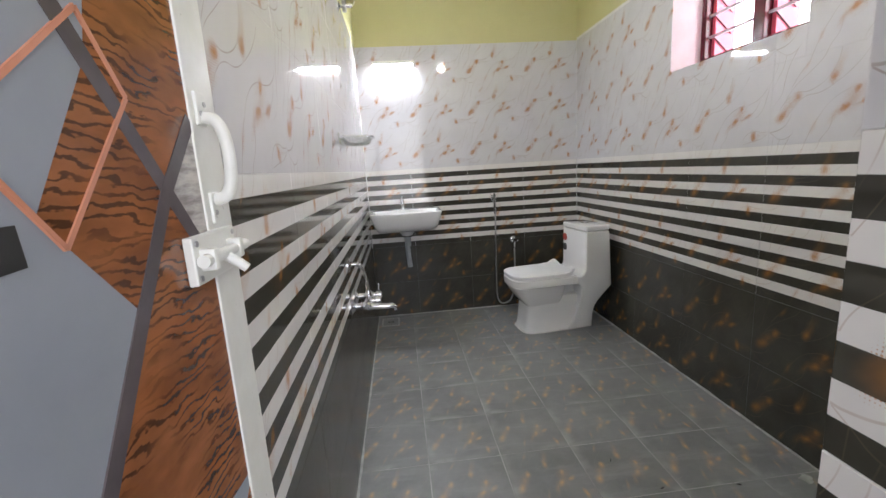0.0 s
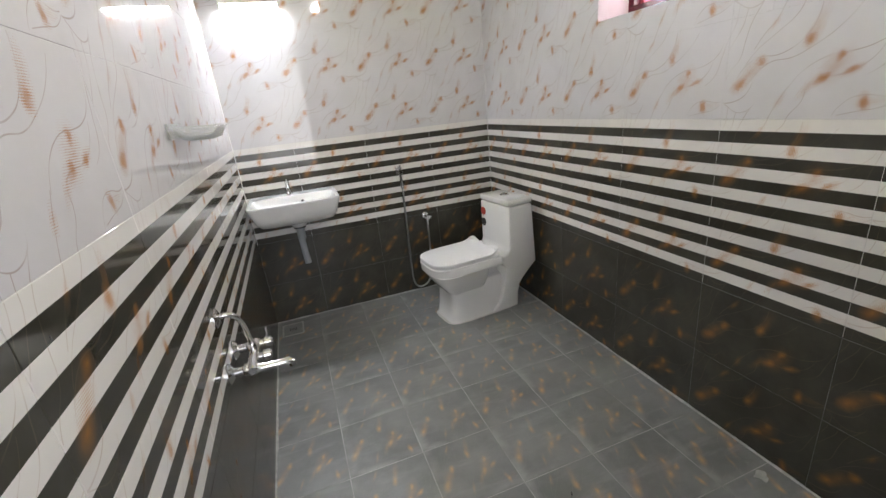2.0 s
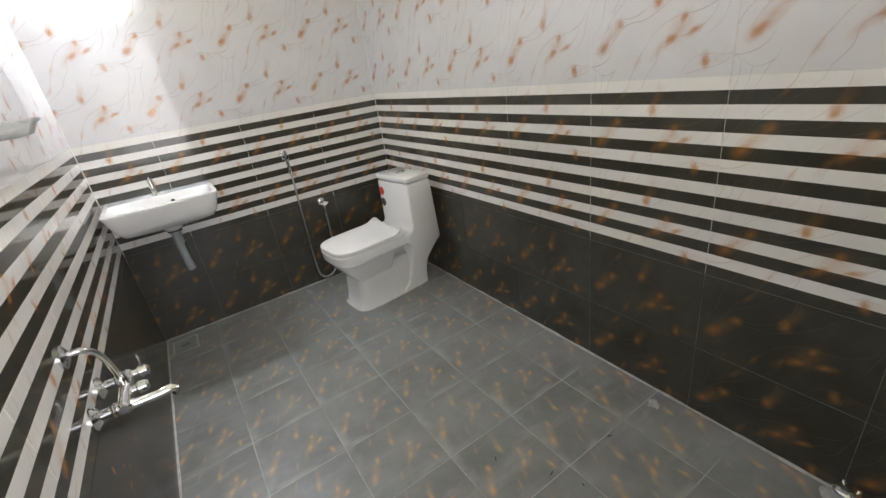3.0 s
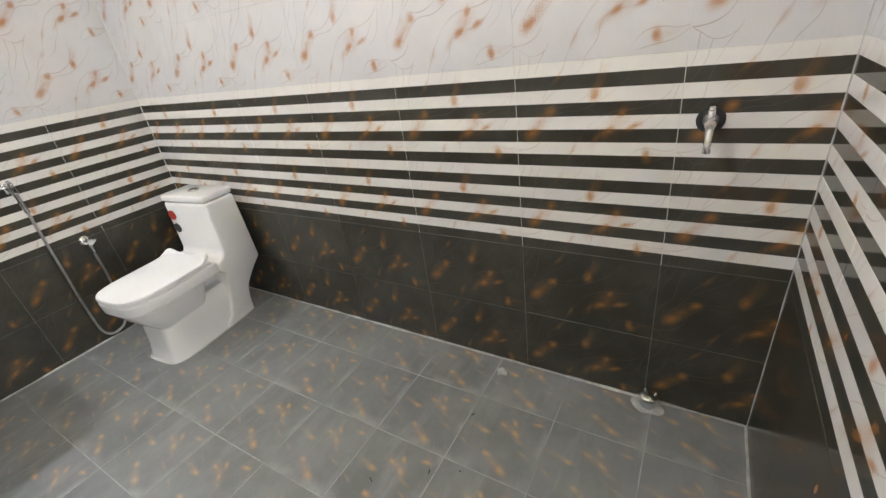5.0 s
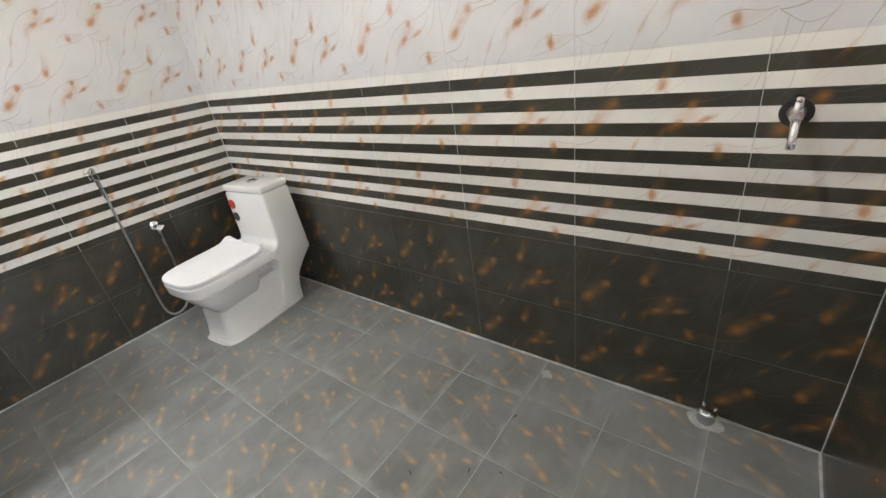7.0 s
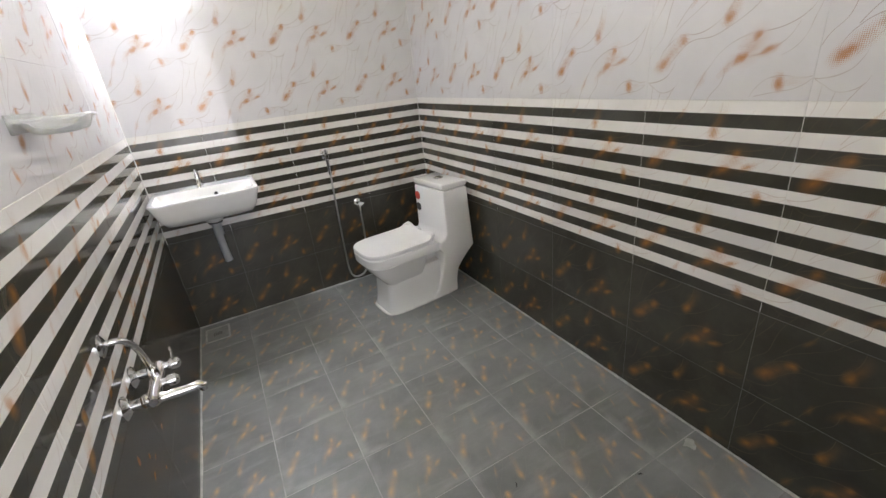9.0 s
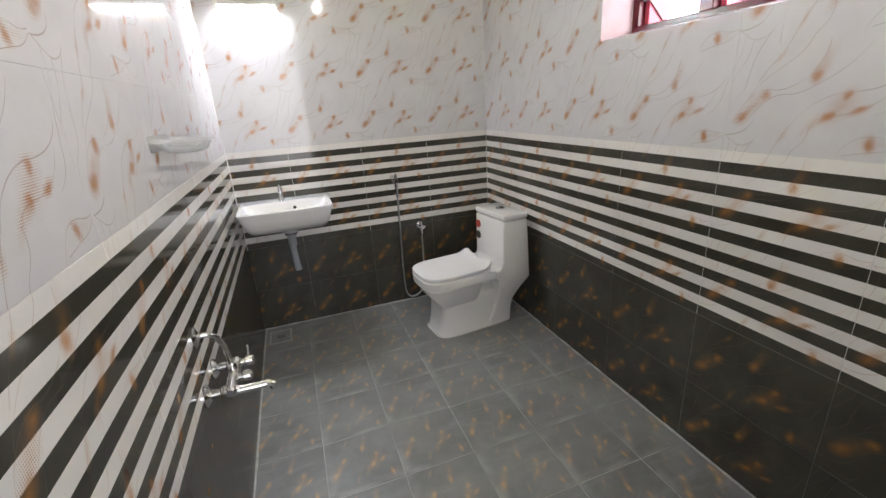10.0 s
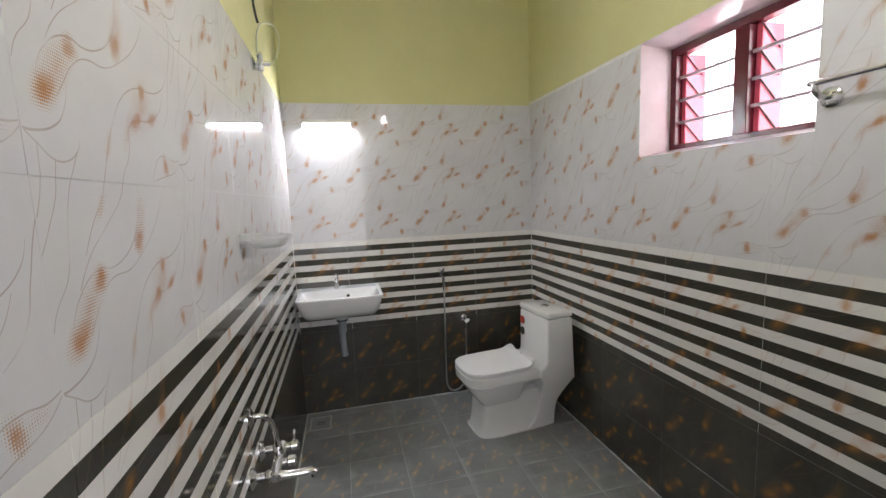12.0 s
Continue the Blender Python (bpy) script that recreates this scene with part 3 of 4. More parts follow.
# ---- washbasin ----
def washbasin():
    t = thing("washbasin", pose(0.285, 0, 0.005), "white ceramic wall-hung washbasin with one tap", "washbasin")

    def rect(x, y0, y1, z, e=5.0, n=48):
        out = []
        for k in range(n):
            a = 2 * math.pi * k / n
            c, s = math.cos(a), math.sin(a)
            out.append((x * math.copysign(abs(c) ** (2 / e), c), (y0 + y1) / 2 + (y1 - y0) / 2 * math.copysign(abs(s) ** (2 / e), s), z))
        return out
    r = [rect(0.10, -0.20, -0.004, 0.728, 7), rect(0.175, -0.26, -0.003, 0.733, 7), rect(0.218, -0.320, -0.002, 0.750, 8), rect(0.238, -0.358, -0.001, 0.785, 8), rect(0.250, -0.382, -0.001, 0.835, 10), rect(0.259, -0.396, -0.001, 0.872, 12), rect(0.262, -0.399, -0.001, 0.880, 12),
         rect(0.261, -0.398, -0.001, 0.886, 12), rect(0.256, -0.393, -0.004, 0.8885, 12),
         rect(0.240, -0.377, -0.115, 0.887, 9), rect(0.233, -0.370, -0.120, 0.874, 8), rect(0.20, -0.34, -0.135, 0.80, 4), rect(0.13, -0.29, -0.16, 0.758, 3), rect(0.03, -0.24, -0.20, 0.752, 2)]
    part("basin", loft(r), M_CERAMIC, t, smooth=True)
    # black disc on the ceramic, for the shade inside the overflow hole
    part("overflow", tube([(0.05, -0.128, 0.845), (0.05, -0.132, 0.8445)], 0.010, 16), M_BLACK, t, "round overflow hole", smooth=True)
    part("drain", tube([(0, -0.22, 0.752), (0, -0.22, 0.757)], 0.024, 20), M_CHROME, t, smooth=True)
    tap = part("tap", join(tube([(-0.02, -0.06, 0.886), (-0.02, -0.06, 0.894), (-0.02, -0.06, 0.896), (-0.02, -0.06, 0.935), (-0.02, -0.06, 0.950)], [0.024, 0.024, 0.017, 0.016, 0.013], 20),
                           tube(curve([(-0.02, -0.065, 0.915), (-0.02, -0.11, 0.922), (-0.02, -0.15, 0.912), (-0.02, -0.158, 0.895)]), 0.009, 12)), M_CHROME, t, "small chrome pillar tap", smooth=True)
    part("tap_handle", join(tube([(-0.02, -0.06, 0.950), (-0.02, -0.06, 0.972), (-0.02, -0.06, 0.976)], [0.015, 0.014, 0.010], 16), tube([(-0.02, -0.06, 0.965), (-0.02, -0.085, 0.985)], [0.006, 0.004], 10)), M_CHROME, tap, smooth=True)
    part("waste_boss", tube([(0, -0.12, 0.745), (0, -0.12, 0.715), (0, -0.12, 0.690), (0, -0.12, 0.684)], [0.095, 0.062, 0.043, 0.034], 24), M_CERAMIC, t, smooth=True)
    part("waste_coupling", join(tube([(0, -0.12, 0.690), (0, -0.12, 0.672)], 0.036, 20), tube([(0, -0.12, 0.674), (0, -0.12, 0.60)], 0.026, 20)), M_PIPE, t, smooth=True)
    part("rubber_ring", tube([(0, -0.12, 0.686), (0, -0.12, 0.678)], 0.0385, 20), M_BLACK, t, smooth=True)
    part("waste_pipe", tube([(-0.005, -0.12, 0.62), (0.0, -0.12, 0.50), (0.005, -0.118, 0.432)], [0.0205, 0.0205, 0.0215], 20), M_PIPE, t, "grey plastic waste pipe ending in the air", smooth=True)
    for x in (-0.20, 0.20):
        part("bracket", box(x - 0.012, x + 0.012, -0.17, -0.004, 0.722, 0.737, 0.002), M_STEEL, t)


# ---- hand shower and angle valve on the back wall ----
def hand_shower():
    t = thing("hand_shower", pose(1.008, 0, 0), "chrome health faucet with a steel hose in a wall holder", "hand shower")
    part("holder", join(box(-0.020, 0.020, -0.008, -0.0, 0.905, 0.955, 0.003), box(-0.014, 0.014, -0.045, -0.008, 0.922, 0.946, 0.004), box(-0.034, 0.006, -0.05, -0.028, 0.945, 0.953, 0.003)), M_CHROME, t, smooth=True)
    part("spray_handle", tube([(0.0, -0.052, 0.965), (0.0, -0.045, 0.955), (0.0, -0.040, 0.93), (0.003, -0.036, 0.86), (0.006, -0.032, 0.81), (0.006, -0.032, 0.80)], [0.008, 0.013, 0.013, 0.010, 0.011, 0.007], 16), M_CHROME, t, smooth=True)
    part("trigger", box(-0.006, 0.014, -0.055, -0.040, 0.905, 0.94, 0.003), M_CHROME, t)
    hose = curve([(0.006, -0.032, 0.80), (0.004, -0.030, 0.70), (0.0, -0.028, 0.50), (-0.004, -0.028, 0.25), (0.0, -0.03, 0.10), (0.025, -0.035, 0.045), (0.07, -0.04, 0.040), (0.115, -0.045, 0.075), (0.142, -0.048, 0.18), (0.152, -0.05, 0.38), (0.152, -0.05, 0.505)], 14)
    part("hose", tube(hose, [0.0068 if k % 2 else 0.0058 for k in range(len(hose))], 10), M_STEEL, t, "ribbed steel hose hanging in a loop", smooth=True)
    v = thing("angle_valve", pose(1.162, 0, 0.575), "small chrome angle valve on the wall", "valve")
    part("flange", tube([(0, 0, 0), (0, -0.006, 0), (0, -0.012, 0)], [0.027, 0.026, 0.016], 24), M_CHROME, v, smooth=True)
    part("body", join(tube([(0, -0.01, 0), (0, -0.05, 0)], 0.012, 16), tube([(0, -0.05, 0.012), (0, -0.05, -0.03), (0, -0.05, -0.04), (0, -0.05, -0.062)], [0.013, 0.013, 0.010, 0.010], 16)), M_CHROME, v, smooth=True)
    part("knob", join(tube([(0, -0.055, 0), (0, -0.06, 0), (0, -0.082, 0)], [0.010, 0.017, 0.016], 16), box(-0.026, 0.026, -0.078, -0.068, -0.006, 0.006, 0.003)), M_CHROME, v, smooth=True)


# ---- shower mixer on the long wall ----
def shower_mixer():
    t = thing("shower_mixer", pose(0, -1.535, 0.624), "chrome wall mixer with spout and shower bend", "tap")
    for y in (-0.075, 0.075):
        leg = part("flange", tube([(0, y, 0), (0.006, y, 0), (0.016, y, 0), (0.02, y, 0)], [0.034, 0.034, 0.022, 0.016], 24), M_CHROME, t, smooth=True)
        part("leg", join(tube([(0.015, y, 0), (0.05, y, 0)], 0.014, 16), tube([(0.045, y, 0), (0.05, y, 0), (0.062, y, 0), (0.066, y, 0)], [0.017, 0.019, 0.019, 0.016], 6)), M_CHROME, t, smooth=True)
    for y in (0.078, -0.012):
        part("handle", join(tube([(0.07, y, 0.0), (0.10, y, 0), (0.105, y, 0), (0.125, y, 0.0), (0.13, y, 0)], [0.013, 0.012, 0.018, 0.017, 0.011], 18), tube([(0.115, y, 0.015), (0.118, y, 0.05), (0.118, y, 0.057)], [0.004, 0.004, 0.003], 10) if y > 0 else tube([(0.12, y - 0.02, 0), (0.12, y + 0.02, 0)], 0.005, 10)), M_CHROME, t, smooth=True)
    part("body", join(tube([(0.072, -0.095, 0), (0.072, -0.09, 0), (0.072, 0.09, 0), (0.072, 0.095, 0)], [0.012, 0.018, 0.018, 0.012], 20), tube([(0.072, 0.02, 0.0), (0.072, 0.02, 0.03), (0.072, 0.02, 0.04)], [0.015, 0.015, 0.012], 18)), M_CHROME, t, smooth=True)
    part("spout", tube([(0.066, -0.075, 0.0), (0.085, -0.073, -0.006), (0.10, -0.072, -0.008), (0.15, -0.068, -0.012), (0.178, -0.065, -0.012), (0.187, -0.064, -0.020), (0.187, -0.064, -0.034)], [0.016, 0.016, 0.0125, 0.0125, 0.0125, 0.0125, 0.010], 16), M_CHROME, t, "long straight chrome spout", smooth=True)
    part("shower_bend", tube(curve([(0.0, -0.03, 0.175), (0.03, -0.028, 0.177), (0.052, -0.020, 0.164), (0.066, 0.0, 0.12), (0.072, 0.02, 0.035)]), 0.0085, 14), M_CHROME, t, smooth=True)
    part("bend_flange", tube([(0, -0.03, 0.175), (0.006, -0.03, 0.175), (0.016, -0.03, 0.175)], [0.032, 0.032, 0.014], 24), M_CHROME, t, smooth=True)


toilet()
washbasin()
hand_shower()
shower_mixer()


# ---- tap on the long wall, floor trap ----
def wall_tap():
    t = thing("wall_tap", pose(W, -2.80, 1.022), "chrome bib tap, its dark wall hole drawn as a black disc", "tap")
    part("flange", join(tube([(0, 0, 0.01), (-0.005, 0, 0.01), (-0.012, 0, 0.01)], [0.024, 0.022, 0.017], 28)), M_STEEL, t, smooth=True)
    # black disc stands in for the shaded hole in the wall round the flange
    part("hole_disc", tube([(0, 0, 0.01), (-0.004, 0, 0.01)], [0.041, 0.040], 28), M_BLACK, t, "black disc for the shaded hole round the flange")
    part("body", join(tube([(-0.008, 0, 0.01), (-0.05, 0, 0.012), (-0.075, 0, 0.012)], [0.013, 0.016, 0.016], 18), tube(curve([(-0.06, 0, 0.01), (-0.09, 0, -0.005), (-0.115, 0, -0.035), (-0.118, 0, -0.062)]), 0.011, 14)), M_CHROME, t, smooth=True)
    part("handle", join(tube([(-0.06, 0, 0.02), (-0.06, 0, 0.05), (-0.06, 0, 0.055)], [0.012, 0.012, 0.008], 16), box(-0.078, -0.02, -0.009, 0.009, 0.052, 0.062, 0.003)), M_CHROME, t, smooth=True)
    t.scale = (0.82, 0.82, 0.82)


def floor_trap():
    t = thing("floor_trap", pose(W - 0.035, -2.745, 0), "short capped pipe stub set in mortar at the floor's edge", "pipe stub")
    part("pipe", tube([(0, 0, -0.004), (0, 0, 0.050)], 0.028, 24), M_PIPE, t, smooth=True)
    part("cap", join(tube([(0, 0, 0.048), (0, 0, 0.058), (0, 0, 0.063)], [0.033, 0.033, 0.024], 24), *[tube([(0.022 * math.cos(a), 0.022 * math.sin(a), 0.056), (0.025 * math.cos(a), 0.025 * math.sin(a), 0.070)], 0.0055, 8) for a in (0.6, 2.2, 3.6, 5.0)]), M_CHROME, t, smooth=True)
    rings = []
    for s, z in ((1.0, 0.0005), (0.92, 0.004), (0.75, 0.008), (0.5, 0.014)):
        rings.append([((0.040 + 0.003 * math.sin(3 * a + 1) + 0.003 * math.sin(7 * a)) * s * math.cos(a), (0.056 + 0.008 * math.sin(2 * a)) * s * math.sin(a), z) for a in (2 * math.pi * k / 28 for k in range(28))])
    part("mortar", loft(rings), M_BEAD, t, "rough grey mortar collar", smooth=True)


def floor_grate():
    t = thing("floor_drain", pose(0.10, -0.15, 0.0), "square steel floor drain grating in the corner", "drain")
    part("frame", join(box(-0.07, 0.07, -0.085, -0.075, -0.001, 0.003), box(-0.07, 0.07, 0.075, 0.085, -0.001, 0.003), box(-0.07, -0.06, -0.075, 0.075, -0.001, 0.003), box(0.06, 0.07, -0.075, 0.075, -0.001, 0.003)), M_STEEL, t)
    part("plate", box(-0.06, 0.06, -0.075, 0.075, -0.001, 0.0015), M_FLOOR, t)
    # solid black bars on the plate, for the shade inside the slots
    for k in range(5):
        part("slot", box(-0.02 + k * 0.01 - 0.002, -0.02 + k * 0.01 + 0.002, -0.02, 0.02, 0.0, 0.0022), M_BLACK, t)


def floor_debris():
    for x, y, turn, length in ((1.114, -2.137, 20, 0.020), (1.160, -2.233, 75, 0.010), (1.387, -2.170, -30, 0.016), (1.004, -1.967, 60, 0.020)):
        c, s_ = math.cos(radians(turn)) * length, math.sin(radians(turn)) * length
        bm = tube(curve([(x - c / 2, y - s_ / 2, 0.0022), (x + c * 0.1, y - s_ * 0.05, 0.0032), (x + c / 2, y + s_ / 2, 0.0022)], 3), [0.0012, 0.002, 0.0024, 0.0026, 0.0022, 0.0018, 0.001], 6)
        tagged(part("floor_debris", bm, M_BLACK), "tiny dark splinter lying on the floor tiles", "debris", "splinters on the floor")


floor_debris()
ring = [(1.64 + (0.022 + 0.006 * math.sin(3 * a) + 0.004 * math.sin(5 * a + 1)) * math.cos(a), -2.185 + (0.026 + 0.007 * math.sin(2 * a + 0.5)) * math.sin(a)) for a in (2 * math.pi * k / 22 for k in range(22))]
tagged(part("cement_spot", loft([[(x, y, -0.0005) for x, y in ring], [(1.64 + (x - 1.64) * 0.8, -2.185 + (y + 2.185) * 0.8, 0.0022) for x, y in ring]]), M_BEAD, smooth=True), "dried pale cement spot on the floor tiles", "cement spot")
wall_tap()
floor_trap()
floor_grate()


# ---- window ----
def window():
    y0, y1, z0, z1 = WIN[0] + 0.010, WIN[1] - 0.010, WIN[2] + 0.014, WIN[3] - 0.014
    x0, x1 = W + 0.145, W + 0.205
    win = tagged(new("window_1"), "maroon wooden window with steel bars and open pink shutters", "window", kind="structure")
    win.location = (x0, (y0 + y1) / 2, z0)
    bpy.context.view_layer.update()
    inv = Matrix.Translation((-x0, -(y0 + y1) / 2, -z0))

    def p(name, bm, mat, label="", parent=win, smooth=False):
        bm.transform(inv)
        return part(name, bm, mat, parent, label, smooth)
    f, mid = 0.045, (y0 + y1) / 2
    p("frame_rail", box(x0, x1, y0, y1, z0, z0 + 0.035, 0.003), M_MAROON)
    p("frame_rail", box(x0, x1, y0, y1, z1 - f, z1, 0.003), M_MAROON)
    for a in (y0, y1 - f):
        p("frame_stile", box(x0, x1, a, a + f, z0 + 0.035, z1 - f, 0.003), M_MAROON)
    p("mullion", box(x0, x1, mid - 0.03, mid + 0.03, z0 + 0.035, z1 - f, 0.003), M_MAROON)
    for a, b in ((y0 + f, mid - 0.03), (mid + 0.03, y1 - f)):
        for k in range(3):
            z = z0 + 0.035 + (z1 - f - z0 - 0.035) * (k + 1) / 4
            p("bar", box(x0 + 0.02, x0 + 0.032, a - 0.004, b + 0.004, z - 0.006, z + 0.006, 0.001), M_BAR)
        # an open shutter, hinged at its far side, with its stays
        p("shutter", box(x0 + 0.036, x1 + 0.085, b - 0.022, b, z0 + 0.036, z1 - 0.046, 0.003), M_PINK, "open shutter leaf painted pinkish red")
        for k in range(4):
            z = z0 + 0.045 + (z1 - f - z0 - 0.035) * k / 4
            p("stay", tube([(x0 + 0.030, b - 0.026, z + 0.085), (x1 + 0.06, b - 0.026, z)], 0.003, 8), M_BLACK)
    return win


window()


# ---- lamps ----
def batten_lamp():
    t = thing("wall_lamp", pose(0.274, 0, 1.968), "lit white LED batten lamp above the washbasin", "lamp")
    part("body", box(-0.155, 0.155, -0.030, -0.001, 0.010, 0.034, 0.003), M_WHITEMETAL, t)
    part("diffuser", tube([(-0.148, -0.0135, -0.002), (0.148, -0.0135, -0.002)], 0.0115, 20), M_LED, t, "glowing diffuser tube", smooth=True)
    for s in (-1, 1):
        part("end_cap", box(s * 0.153 - 0.006, s * 0.153 + 0.006, -0.030, -0.001, -0.016, 0.034, 0.003), M_WHITEMETAL, t)


def hanging_bulb():
    t = thing("hanging_bulb", pose(0.866, -2.06, 2.37), "small lit bulb hanging from a cord", "lamp")
    part("bulb", loft([[(r * math.cos(a), r * math.sin(a), z) for a in (2 * math.pi * k / 24 for k in range(24))] for r, z in ((0.003, -0.012), (0.010, -0.009), (0.0155, 0.002), (0.017, 0.014), (0.016, 0.028), (0.013, 0.041))]), M_BULB, t, smooth=True)
    part("socket", tube([(0, 0, 0.04), (0, 0, 0.075), (0, 0, 0.085)], [0.019, 0.018, 0.008], 18), M_WHITEMETAL, t, smooth=True)
    part("cord", tube([(0, 0, 0.08), (0, 0, H - 2.37 - 0.02)], 0.003, 8), M_CABLE, t)
    part("ceiling_rose", tube([(0, 0, H - 2.37 - 0.025), (0, 0, H - 2.37 - 0.001)], [0.03, 0.036], 20), M_WHITEMETAL, t, smooth=True)


batten_lamp()
hanging_bulb()


# ---- things on the long walls ----
def soap_dish():
    t = thing("soap_dish", pose(0, -1.35, 1.330) @ Matrix.Scale(1.2, 4), "clear acrylic soap dish fixed to the wall", "soap dish")
    r = []
    for s, z in ((0.55, -0.012), (0.80, -0.008), (0.98, 0.008), (1.03, 0.016), (1.06, 0.017), (1.0, 0.019), (0.92, 0.010), (0.75, -0.003), (0.5, -0.006)):
        r.append([(0.062 + 0.056 * s * math.copysign(abs(math.cos(a)) ** 0.7, math.cos(a)), 0.085 * s * math.copysign(abs(math.sin(a)) ** 0.7, math.sin(a)), z) for a in (2 * math.pi * k / 36 for k in range(36))])
    part("dish", loft(r), M_CLEAR, t, smooth=True)
    part("rim", tube(curve([(0.004, -0.088, 0.022), (0.05, -0.094, 0.020), (0.112, -0.06, 0.019), (0.124, 0.0, 0.019), (0.112, 0.06, 0.019), (0.05, 0.094, 0.020), (0.004, 0.088, 0.022)]), 0.004, 10), M_CLEAR, t, smooth=True)
    part("wall_plate", box(0.0, 0.006, -0.085, 0.085, -0.004, 0.034, 0.002), M_CLEAR, t, smooth=False)


def shower_stub():
    t = thing("shower_outlet", pose(0, -0.915, 2.07), "capped chrome shower outlet with an adjustable valve", "valve")
    part("flange", tube([(0, 0, 0), (0.006, 0, 0), (0.014, 0, 0)], [0.03, 0.03, 0.014], 24), M_CHROME, t, smooth=True)
    part("pipe", tube([(0.01, 0, 0), (0.075, 0, 0.0)], 0.011, 16), M_CHROME, t, smooth=True)
    part("valve_body", join(tube([(0.035, 0, -0.03), (0.035, 0, 0.035)], 0.012, 14), tube([(0.035, -0.03, 0.0), (0.035, 0.03, 0.0)], 0.010, 12)), M_STEEL, t, smooth=True)
    part("handle", box(0.028, 0.042, -0.006, 0.006, 0.034, 0.048, 0.003), M_CHROME, t)


def cables():
    c = curve([(0.0, -0.80, 2.14), (0.03, -0.76, 2.125), (0.06, -0.66, 2.16), (0.075, -0.58, 2.24), (0.075, -0.52, 2.33), (0.06, -0.58, 2.355), (0.03, -0.74, 2.30), (0.02, -0.84, 2.22), (0.015, -0.86, 2.13)], 8)
    tagged(part("power_cable", tube(c, 0.004, 8), M_CABLE, smooth=True), "thin pale cable looping out of the wall", "cable")
    c = curve([(0.0, -0.96, 2.47), (0.025, -0.955, 2.45), (0.03, -0.945, 2.37), (0.03, -0.935, 2.31), (0.032, -0.905, 2.265), (0.036, -0.89, 2.245)], 8)
    tagged(part("loose_wire", tube(c, 0.005, 8), M_BLACK, smooth=True), "dark loose wire end hanging from the painted wall", "cable")


def towel_rail():
    t = thing("towel_rail", pose(W, -2.282, 1.716), "chrome towel rail on curved wall brackets", "towel rail")
    part("rail", tube([(-0.070, -0.31, 0.024), (-0.070, 0.315, 0.024)], 0.0085, 16), M_CHROME, t, smooth=True)
    for y in (-0.30, 0.30):
        part("bracket", join(tube([(0, y, -0.012), (-0.006, y, -0.012), (-0.014, y, -0.012)], [0.03, 0.03, 0.016], 24), tube(curve([(-0.01, y, -0.012), (-0.045, y, -0.012), (-0.066, y, 0.002), (-0.070, y, 0.024)]), 0.009, 14)), M_CHROME, t, "round chrome wall bracket", smooth=True)


soap_dish()
shower_stub()
cables()
towel_rail()


